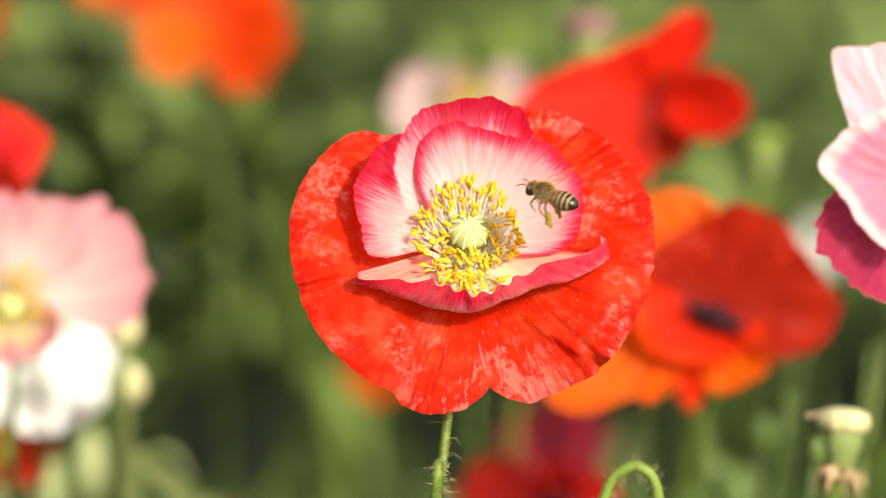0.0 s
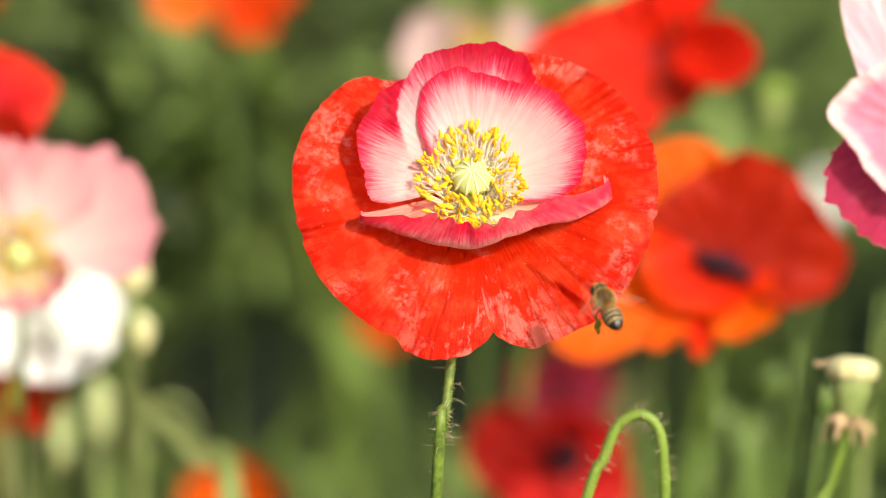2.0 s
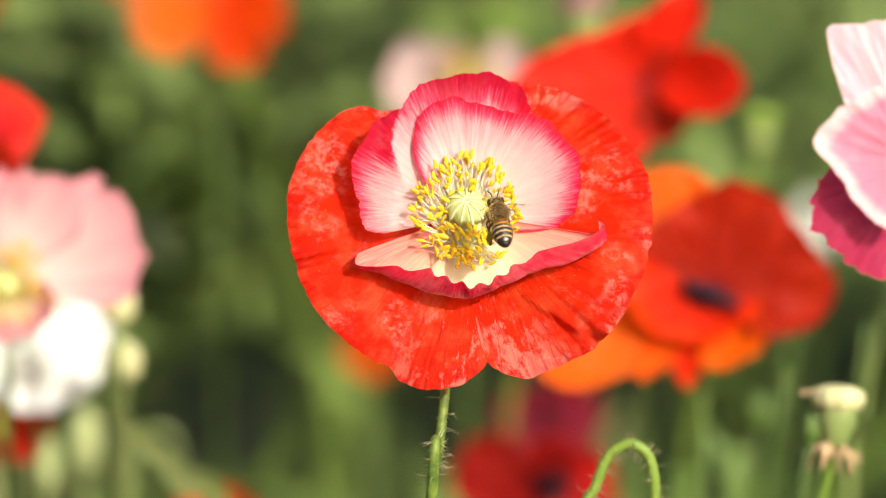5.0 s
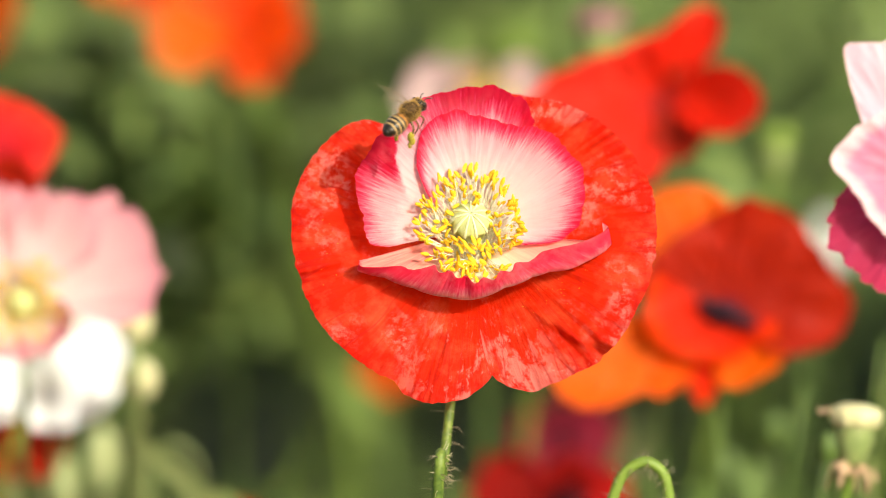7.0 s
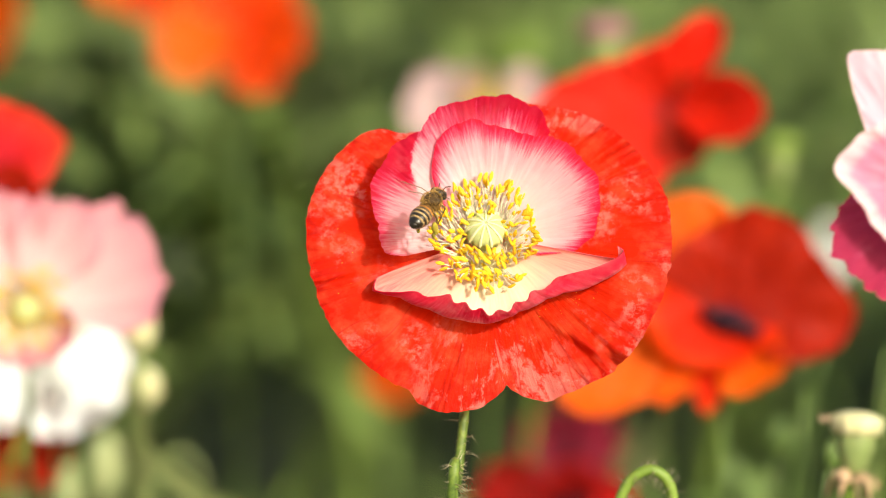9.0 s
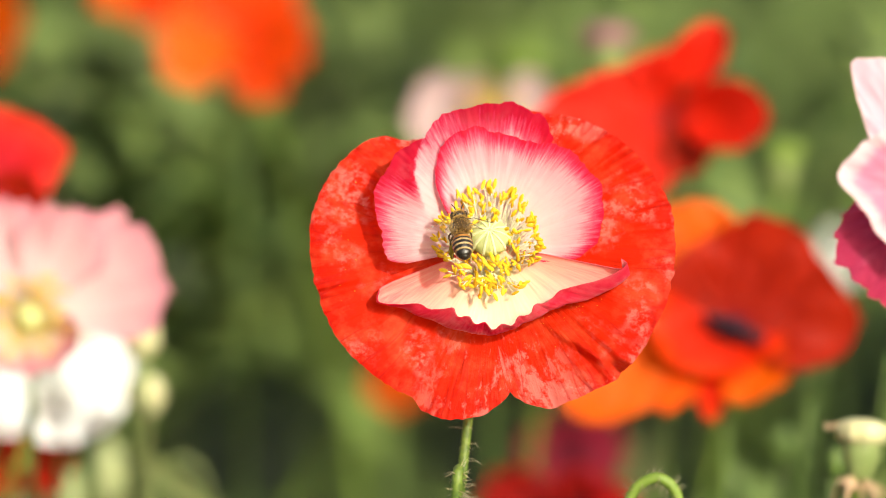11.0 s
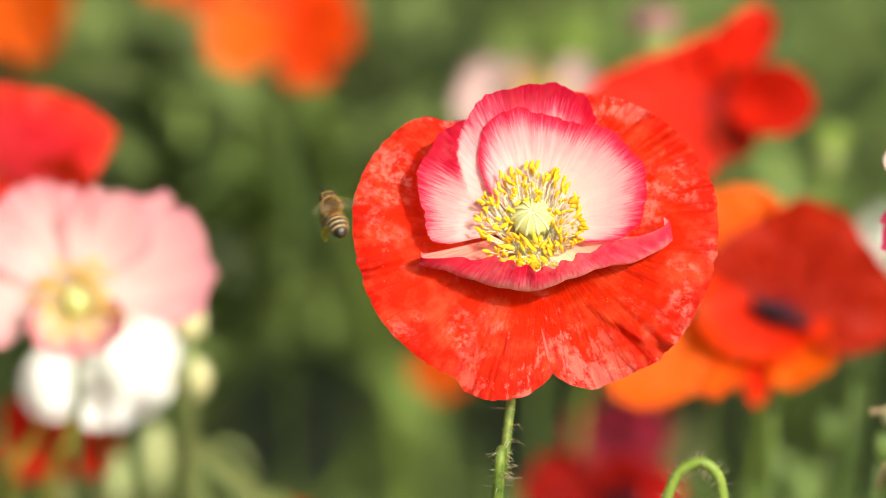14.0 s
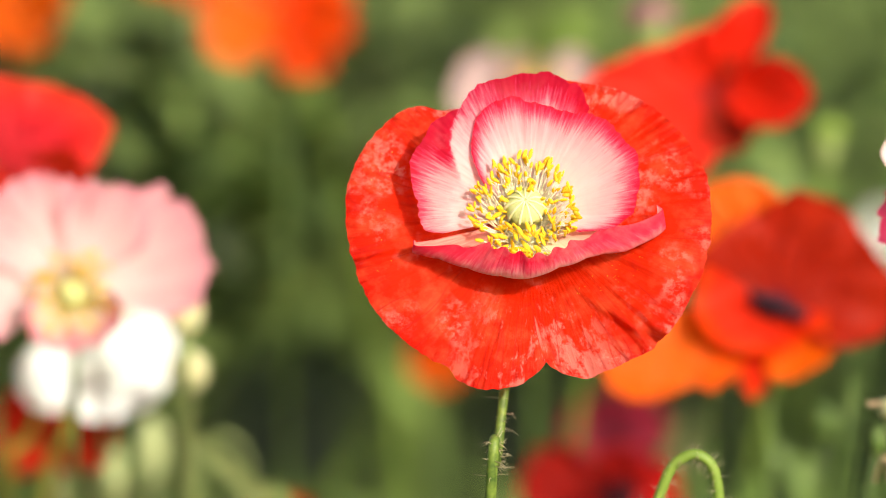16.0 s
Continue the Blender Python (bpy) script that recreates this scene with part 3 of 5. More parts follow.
        piece("anther", anthers[0 if rng.random() < 0.6 else 1], st, Matrix.Translation((0, 0, 0.01)) @ Matrix.Diagonal((1, 1, 1 / long, 1)) @ lean @ Matrix.Diagonal((big, big, big * 1.15, 1)))
    # stem
    top = H @ Vector((0, -0.004, -0.0135))
    line = smooth_line([top, H @ Vector((-0.0025, -0.014, -0.016)), H @ Vector((-0.0049, -0.036, -0.015)), H @ Vector((-0.0065, -0.0505, -0.013)), H @ Vector((-0.0081, -0.0655, -0.010)), (-0.006, 0.006, 0.35), (0.0, 0.0, -0.012)], 60)
    radii = [0.0016 if i < 2 else 0.00084 + 0.0005 * i / 60 for i in range(60)]
    stem = piece("stem", mesh_of("stem", *tube(line, radii, 12), STEM_HERO), poppy, None, "green stem")
    tagged(piece("hairs", joined("hairs", hairs(line[4:], 0.0010, 150, 0.0028, 3, 0.00008), HAIR), stem, None, "fine bristly stem hairs"), kind="stuff")
    # loose pollen on the outer petals
    dust = []
    for k in range(54):
        a, f = (rng.uniform(296, 345), rng.uniform(0.50, 0.72)) if k % 3 else (rng.uniform(150, 205), rng.uniform(0.70, 0.94))
        rho, z = outer_shape(f, a, 36.0)
        dust.append(ball((rho * math.cos(radians(a)) * 0.001, rho * math.sin(radians(a)) * 0.001, (z + 0.3) * 0.001), (0.00006,) * 3, None, 4))
    tagged(piece("pollen_dust", joined("pollen_dust", dust, ANTHER), poppy, H, "scattered yellow pollen grains"), kind="stuff")
    return lip


lip = build_poppy()


# ---- neighbouring flowers ----
def round_edge(centre, half, reach):
    rows = []
    for k in range(13):
        f = k / 6 - 1
        rows.append((centre + f * half, reach * (1 - 0.30 * abs(f) ** 3)))
    return rows


def flower(name, label, head, turn, petals, mat_centre, ring=None, bend=(0.0, 0.03), stem_mat=None, group="neighbouring poppies", heart=None):
    """petals: rows of (middle degrees, half width, reach mm, lift mm, curl power, material, offset mm)."""
    head = Vector(head)
    base = Vector((head.x + bend[0], head.y + bend[1], 0.0))
    ob = thing(name, base, label, "flower", group)
    m = pose(*(head - base), *turn)
    for i, (mid, half, reach, lift, power, mat, off) in enumerate(petals):
        def form(s, a, r, lift=lift, power=power, off=off):
            return s * r * (1 - 0.12 * abs(lift) / 30 * s * s), off + lift * s ** power
        edge = half if isinstance(half, list) else round_edge(mid, half, reach)
        me = petal_mesh("petal", edge, form, mat, 60, 22, 11 + i * 3 + int(reach * 7), 0.03 if mat in (ROSE, MAUVE) or isinstance(half, list) else 0.09, 0.6 if mat in (WHITE, PALE_PINK, ROSE, MAUVE, MAGENTA, BLUSH) else 1.6, 5.0)
        piece("petal", me, ob, m)
    if mat_centre:
        pod = [ball((0, 0, 0.004), (0.0035, 0.0035, 0.0045))]
        piece("pistil", joined("pistil", pod, mat_centre), ob, m)
    if ring:
        rng = random.Random(int(abs(head.x) * 1e4))
        bits = []
        for k in range(70):
            ang, rr = rng.uniform(0, 6.283), rng.uniform(0.005, 0.0105)
            p = Vector((math.cos(ang) * rr, math.sin(ang) * rr, 0.010 - 0.3 * rr + rng.uniform(-0.001, 0.001)))
            bits.append(tube([Vector((0, 0, 0)), p * 0.6 + Vector((0, 0, 0.001)), p], 0.00012, 4))
            bits.append(ball(p, (0.0006, 0.0006, 0.001), None, 4))
        tagged(piece("stamen_ring", joined("stamen_ring", bits, ring), ob, m), kind="stuff")
    if heart:
        rng = random.Random(12)
        tufts = []
        for k in range(90):
            ang, rr = rng.uniform(0, 6.283), rng.uniform(0.001, 1.0) ** 0.6
            p = Vector((math.cos(ang) * rr * heart[0], math.sin(ang) * rr * heart[1], 0.006 + rng.uniform(-0.001, 0.001)))
            p = Matrix.Rotation(radians(heart[2]), 3, "Z") @ p
            tufts.append(tube([p * 0.3, p * 0.7 + Vector((0, 0, 0.001)), p], 0.00014, 4))
            tufts.append(ball(p, (0.0008, 0.0008, 0.0011), None, 4))
        tagged(piece("stamen_mound", joined("stamen_mound", tufts, PURPLE_BLACK), ob, m, "purple-black stamens"), kind="stuff")
    d = m.to_3x3() @ Vector((0, 0, -1))
    start = head - base
    line = smooth_line([start, start + d * 0.012 + Vector((0, 0, -0.012)), start * 0.88 + Vector((bend[0] * -0.4, 0, -0.02)), start * 0.5 * 1.0, (0, 0, 0)], 40)
    piece("stem", mesh_of("stem", *tube(line, 0.0009, 8), stem_mat or STEM_DARK), ob)
    return ob


flower("poppy", "orange-red poppy with dark purple centre, wide leaning cup", (0.0620, 1.4199, 0.5821), (78, 0, 4),
       [(0, [(82, 24), (90, 27.5), (98, 29.5), (108, 31.5), (118, 32), (130, 31), (145, 29)], 30, -2, 1.5, ORANGE, -2.0),
        # upper petal: the cup's inner shade is in its dark red
        (0, [(-44, 12), (-34, 18), (-18, 24.3), (-8, 28), (5, 30.4), (14, 27.8), (34, 26), (59, 27.5), (80, 27.6), (96, 23.5), (110, 22), (135, 21), (165, 24)], 27, 5, 1.6, SHADED_RED, 0),
        (0, [(150, 20), (165, 20), (179, 19.7), (195, 19), (213, 16), (231, 13), (250, 11.8), (262, 11.5), (290, 10.5), (310, 10), (328, 10.6), (342, 12), (352, 12)], 15, 7, 1.4, ORANGE_RED, 0.6),
        (0, [(180, 34), (187, 40), (195, 43), (204, 44), (212, 41), (217, 36), (222, 27), (228, 24)], 40, 4, 2.0, ORANGE, -1.2),
        (0, [(218, 22), (224, 25), (231, 25.5), (237, 20), (242, 16)], 24, 4, 2.0, ORANGE, -1.0),
        (0, [(238, 16), (246, 20.5), (254, 22.7), (260, 20), (267, 15)], 22, 3, 2.0, ORANGE_RED, -0.9),
        (0, [(258, 16), (266, 17.3), (275, 17.5), (286, 17.5), (300, 17), (315, 17.5), (326, 16.5), (336, 11)], 17, 6, 2.0, ORANGE, -1.1)],
       None, None, heart=(0.0076, 0.0012, -24))
flower("poppy", "scarlet poppy with drooping folded petals", (0.0488, 1.4655, 0.6231), (78, 0, 0),
       [(0, [(88, 13), (95, 16.5), (115, 15.5), (137, 16.5), (159, 22.5), (172, 30), (185, 33), (205, 33), (235, 24), (255, 19.5), (268, 18), (276, 12)], 28, 3, 1.4, SCARLET, 0),
        (0, [(34, 9), (42, 14), (47, 20), (52, 23), (58, 25), (66, 25.3), (73, 23), (84, 18.5), (95, 15.5), (105, 12)], 18, 5, 1.6, SCARLET, 0.4),
        (0, [(-48, 10), (-38, 14), (-27, 18.5), (-12, 23), (2, 24), (14, 22), (26, 19), (36, 15), (42, 9)], 19, 12, 1.5, SCARLET, 0.6),
        # added dark petal in front, in place of the cup's shaded inside
        (0, [(-112, 8), (-98, 14), (-80, 14.5), (-62, 14.5), (-45, 14), (-20, 10), (10, 9), (40, 10), (65, 10), (85, 7)], 12, 1, 1.3, SHADED_RED, 0.7)],
       None, None)
flower("poppy", "pale pink and white poppy with yellow centre", (0.0072, 1.5524, 0.6040), (78, 0, 0),
       [(165, 42, 21, 3, 1.5, SHELL, 0), (118, 36, 14, 4, 1.5, SHELL, 0.4), (36, 32, 18, 3, 1.5, SHELL, 0.2), (270, 60, 14, 3, 1.5, SHELL, -0.4)], POD, ANTHER)
flower("poppy", "orange poppy with rounded petals", (-0.0573, 1.6161, 0.6153), (74, 0, 0),
       [(85, 60, 22, 4, 1.5, ORANGE_DEEP, 0), (352, 42, 19, 7, 1.5, ORANGE_DEEP, 0.4), (196, 40, 22, 5, 1.5, ORANGE, -0.4), (296, 34, 19, 4, 1.5, ORANGE_DEEP, 0.8), (250, 26, 10, 1, 1.5, ORANGE, 0.2)], None, None)
flower("poppy", "orange poppy with rounded petals", (-0.0860, 1.6583, 0.6212), (74, 0, 20),
       [(90, 60, 20, 5, 1.5, ORANGE, 0), (0, 45, 16, 7, 1.5, ORANGE_DEEP, 0.4), (180, 45, 14, 4, 1.5, ORANGE, -0.4), (285, 50, 11, 3, 1.5, ORANGE_DEEP, 0.2)], None, None)
flower("poppy", "orange poppy with rounded petals", (-0.1264, 1.6362, 0.6137), (74, 0, -20),
       [(90, 60, 19, 5, 1.5, ORANGE, 0), (20, 45, 15, 4, 1.5, ORANGE, 0.4), (180, 55, 19, 4, 1.5, ORANGE, -0.4), (285, 60, 13, 0, 1.5, ORANGE, 0.2)], None, None)
flower("poppy", "bright red cupped poppy", (-0.1192, 1.4413, 0.6107), (78, 0, 0),
       [(0, [(-20, 18), (-8, 22), (4, 25.6), (15, 29.5), (21, 30.1), (29, 27.8), (46, 23.7), (66, 21), (90, 20), (120, 20)], 25, 2, 1.5, ROSE_RED, 0.4), (150, 60, 24, 3, 1.5, ROSE_RED, -0.2), (338, 36, 24, 5, 1.5, SHADED_RED, -0.6), (270, 50, 13, 3, 1.5, SCARLET, -0.4)], None, None)
flower("poppy", "pale pink poppy with white heart and yellow stamens", (-0.0970, 1.3862, 0.5919), (76, 0, 3),
       [(26, 40, 33, 4, 1.5, PALE_PINK, 0), (66, 34, 27, 5, 1.5, PALE_PINK, 0.6), (118, 40, 29, 5, 1.5, PALE_PINK, -0.3), (172, 40, 29, 4, 1.5, PALE_PINK, -0.8), (262, 82, 13.5, 10, 1.3, BLUSH, 0.2), (312, 50, 13, 9, 1.3, BLUSH, -0.5)], POD, ANTHER)
flower("poppy", "white poppy with hanging crumpled petals", (-0.0959, 1.4600, 0.5577), (74, 0, 0),
       [(0, [(-66, 9.6), (-48, 13.9), (-25, 16.1), (0, 16.9), (20, 19.3), (36, 20.9), (46, 19.8), (58, 16.1), (78, 9.1), (100, 7.5)], 14, 1, 1.4, WHITE, 0.3),
        (0, [(212, 8.6), (226, 11.2), (244, 12.3), (262, 12.8), (280, 12.8), (296, 13.4), (312, 13.4), (326, 9.6)], 16, 2.5, 1.3, WHITE, 0.8),
        (0, [(135, 7.5), (150, 11.8), (165, 17.1), (180, 19.3), (196, 19.8), (210, 18.7), (224, 15.0), (240, 9.6)], 16, 1, 1.5, WHITE, -0.6)], None, None)
flower("poppy", "small orange-red poppy low among the stalks", (-0.1076, 1.4769, 0.5377), (74, 0, 0),
       [(90, 75, 12, 4, 1.5, SCARLET, 0), (0, 60, 15, 4, 1.5, SCARLET, 0.4), (180, 60, 17, 4, 1.5, SCARLET, -0.4), (270, 60, 10, 3, 1.5, SCARLET, 0.2)], None, None)
flower("poppy", "rose-pink poppy with white-edged petals and magenta underside", (0.0956, 1.2272, 0.6518), (78, 0, 0),
       [(0, [(60, 26), (90, 28), (106, 29.6), (118, 31), (124, 33.2), (126.5, 33.4), (129, 29), (135, 24), (142, 19)], 30, 1, 1.5, ROSE, 0),
        (0, [(118, 18), (131, 18.6), (150, 20.5), (162, 22), (168, 23.2), (171, 23.2), (176, 19.8), (187, 17.4), (196, 16.3), (215, 15.6), (234, 15.2), (250, 14)], 20, 4, 1.3, MAUVE, 1.2), (226, 44, 25, -3, 1.5, MAGENTA, -0.6), (60, 40, 28, 3, 1.5, ROSE, 0.4), (320, 60, 20, 0, 1.5, MAGENTA, -0.4)], None, None)
flower("poppy", "dark crimson poppy with black-purple heart", (0.0285, 1.5134, 0.5128), (76, 0, 0),
       [(95, 52, 13, 3, 1.5, CRIMSON, 0), (10, 50, 15, 5, 1.5, CRIMSON, 0.4), (172, 40, 25, 5, 1.5, CRIMSON, -0.4), (235, 50, 20, 2, 1.5, CRIMSON, 0.2), (310, 50, 19, 2, 1.5, CRIMSON, 0.6)], PURPLE_BLACK, None)
flower("poppy", "wine-red poppy half hidden behind the crimson one", (0.0273, 1.6000, 0.5089), (76, 0, 0),
       [(90, 60, 10, 3, 1.5, WINE, 0), (5, 55, 15, 4, 1.5, WINE, 0.3), (176, 50, 12, 4, 1.5, WINE, -0.3), (270, 60, 10, 2, 1.5, WINE, 0.5)], None, None)
flower("poppy", "orange poppy low behind the stems", (-0.0166, 1.6170, 0.5232), (74, 0, 0),
       [(90, 60, 9, 3, 1.5, ORANGE, 0), (0, 60, 9, 4, 1.5, ORANGE, 0.4), (180, 60, 9, 4, 1.5, ORANGE, -0.4), (270, 60, 8, 2, 1.5, ORANGE, 0.2)], None, None)
flower("poppy", "orange poppy low behind the stems", (-0.0562, 1.5683, 0.4863), (74, 0, 0),
       [(90, 60, 12, 5, 1.5, ORANGE, 0), (0, 60, 13, 4, 1.5, ORANGE, 0.4), (180, 60, 13, 4, 1.5, ORANGE, -0.4), (270, 60, 12, 2, 1.5, ORANGE, 0.2)], None, None)


flower("poppy", "far white poppy half hidden behind the orange-red one", (0.1057, 1.7415, 0.5316), (78, 0, 0),
       [(90, 60, 7, 3, 1.5, WHITE, 0), (0, 60, 6, 4, 1.5, WHITE, 0.4), (180, 60, 6, 4, 1.5, WHITE, -0.4), (280, 60, 8, 2, 1.5, WHITE, 0.2)], None, None)


# ---- buds and seed pods ----
def nodding_bud(place):
    top = Vector(place)
    base = Vector((top.x - 0.0892, top.y + 0.0062, 0))
    ob = thing("nodding_bud", base, "nodding hairy green poppy bud on a hooked stem", "bud")
    t = top - base
    arch = [(-0.0220, -0.060), (-0.0103, -0.0167), (-0.0072, -0.0095), (-0.0052, -0.0040), (-0.0029, -0.0012), (0, 0), (0.0028, -0.0012), (0.0046, -0.0044), (0.0054, -0.0107), (0.0056, -0.0170), (0.0055, -0.0240)]
    pts = [(t.x - 0.022 - 0.06 * (f - 0.06) / 0.5, t.y * (1 - f), t.z - f) for f in (0.62, 0.50, 0.38, 0.28, 0.20, 0.14, 0.095)] + [(t.x + dx, t.y, t.z + dz) for dx, dz in arch]
    line = smooth_line(pts, 110)
    stem = piece("stem", mesh_of("stem", *tube(line, 0.00118, 10), STEM), ob, None, "hooked green stem")
    tagged(piece("hairs", joined("hairs", hairs(line[40:], 0.0011, 150, 0.0022, 8, 0.00007), HAIR), stem), kind="stuff")
    end = line[-1]
    sheath = piece("sepal_case", joined("sepal_case", [ball(end + Vector((0, 0, -0.009)), (0.0052, 0.0052, 0.0100))], STEM), ob, None, "closed oval bud case")
    tagged(piece("hairs", joined("hairs", hairs([end + Vector((0, 0, -0.002 - 0.002 * k)) for k in range(8)], 0.0048, 160, 0.002, 9), HAIR), sheath), kind="stuff")
    return ob


hooked = nodding_bud((0.0396, 1.2740, 0.5832))


def seed_pod(name, label, place, wide, high, mat, lean=(0, 0, 0), dry=True):
    top = Vector(place)
    base = Vector((top.x - 0.006, top.y + 0.015, 0))
    ob = thing(name, base, label, "seed pod", "poppy seed pods")
    m = pose(*(top - base), *lean)
    body = piece("capsule", mesh_of("capsule", *lathe([(-high, wide * 0.25), (-high * 0.8, wide * 0.55), (-high * 0.45, wide * 0.85), (-high * 0.15, wide * 0.82), (0, wide * 0.7)], 30, 9, 0.03), STEM_PALE), ob, m)
    piece("crown", mesh_of("crown", *lathe([(-0.0024, wide * 0.80), (-0.0018, wide * 1.08), (0.0008, wide * 1.14), (0.0018, wide * 1.02), (0.0027, wide * 0.55), (0.0029, wide * 0.1)], 36, 9, 0.04), mat), body, None, "pale ridged crown")
    bottom = m @ Vector((0, 0, -high))
    if dry:
        rng = random.Random(6)
        skirt = []
        for k in range(26):
            ang = rng.uniform(0, 6.283)
            out = Vector((math.cos(ang), math.sin(ang), 0))
            p0 = Vector((0, 0, -high)) + out * wide * 0.25
            p1 = p0 + out * wide * rng.uniform(0.3, 0.7) + Vector((0, 0, rng.uniform(-0.001, 0.002)))
            p2 = p1 + out * wide * rng.uniform(0.0, 0.35) + Vector((0, 0, -rng.uniform(0.001, 0.005)))
            skirt.append(tube(smooth_line([p0, p1, p2], 7), [0.0002, 0.0003, 0.0003, 0.0003, 0.0004, 0.0005, 0.0003], 5))
        tagged(piece("withered_skirt", joined("withered_skirt", skirt, DRY), body, None, "withered brown stamens round the pod's foot"), kind="stuff")
        scrap = tube(smooth_line([(-wide * 0.95, 0, 0), (-wide * 1.25, -0.001, 0.0012), (-wide * 1.45, 0, 0.0002), (-wide * 1.6, 0.001, 0.0014)], 10), [0.0004, 0.0006, 0.0008, 0.0006, 0.0008, 0.0006, 0.0005, 0.0006, 0.0004, 0.0002], 6, 0.4)
        piece("withered_petal", mesh_of("withered_petal", *scrap, DRY), body)
    line = smooth_line([bottom, bottom + Vector((-0.003, 0, -0.012)), bottom + Vector((-0.010, 0, -0.035)), (-0.016, 0, 0.42), (0, 0, 0)], 36)
    piece("stem", mesh_of("stem", *tube(line, 0.0010, 8), STEM), ob)
    return ob


capsule = seed_pod("seed_pod", "pale cream poppy seed pod with flat ridged crown", (0.0860, 1.3226, 0.5812), 0.0050, 0.0115, POD_CREAM, (-10, 4, 0))
seed_pod("seed_pod", "pale bud with purplish tip", (0.0356, 1.5374, 0.6296), 0.0058, 0.012, DUSK, (-10, 0, 0), False)
seed_pod("seed_pod", "small pale green seed pod", (0.0790, 1.5314, 0.6017), 0.0040, 0.010, STEM, (-10, 0, 0), False)


def bud(label, place, r, tall, mat):
    top = Vector(place)
    base = Vector((top.x - 0.01, top.y + 0.02, 0))
    ob = thing("flower_bud", base, label, "bud", "pale buds")
    t = top - base
    case = piece("bud_case", joined("bud_case", [ball(t, (r, r, r * tall))], mat), ob)
    piece("tip", joined("tip", [ball(t + Vector((0, 0, r * tall * 0.96)), (r * 0.3, r * 0.3, r * 0.25), None, 6)], STEM_PALE), case)
    piece("stem", mesh_of("stem", *tube(smooth_line([t + Vector((0, 0, -r * tall)), t + Vector((0, 0, -0.04)), t * 0.5, (0, 0, 0)], 24), 0.0013, 8), STEM_PALE), ob)


bud("round cream-white flower bud on a thin stem", (-0.0738, 1.4195, 0.5801), 0.0045, 1.15, POD_CREAM)
bud("round cream-white flower bud on a thin stem", (-0.0739, 1.4362, 0.5626), 0.0048, 1.1, POD_CREAM)
bud("long pale green flower bud", (-0.0965, 1.4845, 0.5244), 0.0050, 2.2, BUD_PALE)
bud("long pale green flower bud", (-0.0866, 1.5052, 0.5265), 0.0040, 2.2, BUD_PALE)


def arching_leaf(label, points, width, mat):
    """A grooved strap leaf that rises from the ground and bends over."""
    pts = [Vector(p) for p in points]
    base = Vector((pts[0].x, pts[0].y, 0))
    ob = thing("leaf_blade", base, label, "leaf", "arching leaves")
    line = smooth_line([p - base for p in pts], 40)
    verts, faces = [], []
    for i, p in enumerate(line):
        f = i / 39
        d = (line[min(i + 1, 39)] - line[max(i - 1, 0)]).normalized()
        side = d.cross(Vector((0.25, -1, 0.2))).normalized()
        up = side.cross(d)
        w = width * 0.5 * (0.35 + 0.65 * math.sin(math.pi * min(1, f * 0.95 + 0.05)) ** 0.6) * (1 - f ** 5)
        for g in (-1, -0.5, 0, 0.5, 1):
            verts.append(p + side * (w * g) + up * (abs(g) * w * 0.35))
    for i in range(39):
        for g in range(4):
            k = i * 5 + g
            faces.append((k, k + 1, k + 6, k + 5))
    piece("blade", mesh_of("blade", verts, faces, mat), ob)


arching_leaf("pale green arching leaf beside the white poppy", [(-0.0740, 1.4700, 0.0000), (-0.0730, 1.4700, 0.1400), (-0.0720, 1.4720, 0.2800), (-0.0710, 1.4740, 0.4000), (-0.0705, 1.4750, 0.4600), (-0.0744, 1.4760, 0.5097), (-0.0741, 1.4760, 0.5217), (-0.0729, 1.4760, 0.5308), (-0.0697, 1.4760, 0.5366), (-0.0652, 1.4760, 0.5370), (-0.0615, 1.4760, 0.5322), (-0.0591, 1.4760, 0.5238), (-0.0581, 1.4760, 0.5168)], 0.0016, STEM_PALE)
arching_leaf("broad pale green leaf below the white poppy", [(-0.1014, 1.4700, 0.4262), (-0.1020, 1.4700, 0.4973), (-0.1031, 1.4700, 0.5141), (-0.1057, 1.4700, 0.5253), (-0.1087, 1.4700, 0.5350)], 0.0060, BUD_PALE)
arching_leaf("narrow pale leaf leaning across the stems", [(-0.0487, 1.4155, 0.3449), (-0.0507, 1.4309, 0.5137), (-0.0595, 1.4256, 0.5368), (-0.0720, 1.4281, 0.5483), (-0.0779, 1.4292, 0.5535)], 0.006, STEM_PALE)
arching_leaf("olive stalk leaning behind the open poppy", [(-0.0850, 1.6200, 0.0000), (-0.0800, 1.6250, 0.1400), (-0.0750, 1.6300, 0.2600), (-0.0690, 1.6400, 0.3600), (-0.0577, 1.6500, 0.4543), (-0.0523, 1.6500, 0.4700), (-0.0454, 1.6500, 0.4833), (-0.0362, 1.6500, 0.4982), (-0.0253, 1.6500, 0.5145)], 0.0030, STEM)
arching_leaf("yellow-green stalk below the pink poppy", [(-0.1271, 1.4520, 0.4608), (-0.1180, 1.4520, 0.5318), (-0.1125, 1.4520, 0.5428), (-0.1081, 1.4520, 0.5531)], 0.0028, OLIVE)
arching_leaf("yellow-green stalk below the pink poppy", [(-0.1163, 1.4520, 0.4609), (-0.1080, 1.4520, 0.5318), (-0.1038, 1.4520, 0.5428), (-0.1017, 1.4520, 0.5545)], 0.0028, OLIVE)
arching_leaf("dry yellowish stalk behind the seed pod", [(0.0958, 1.4155, 0.3449), (0.0958, 1.4323, 0.5201), (0.0984, 1.4195, 0.5558), (0.1023, 1.4151, 0.5835)], 0.0018, STEM_PALE)
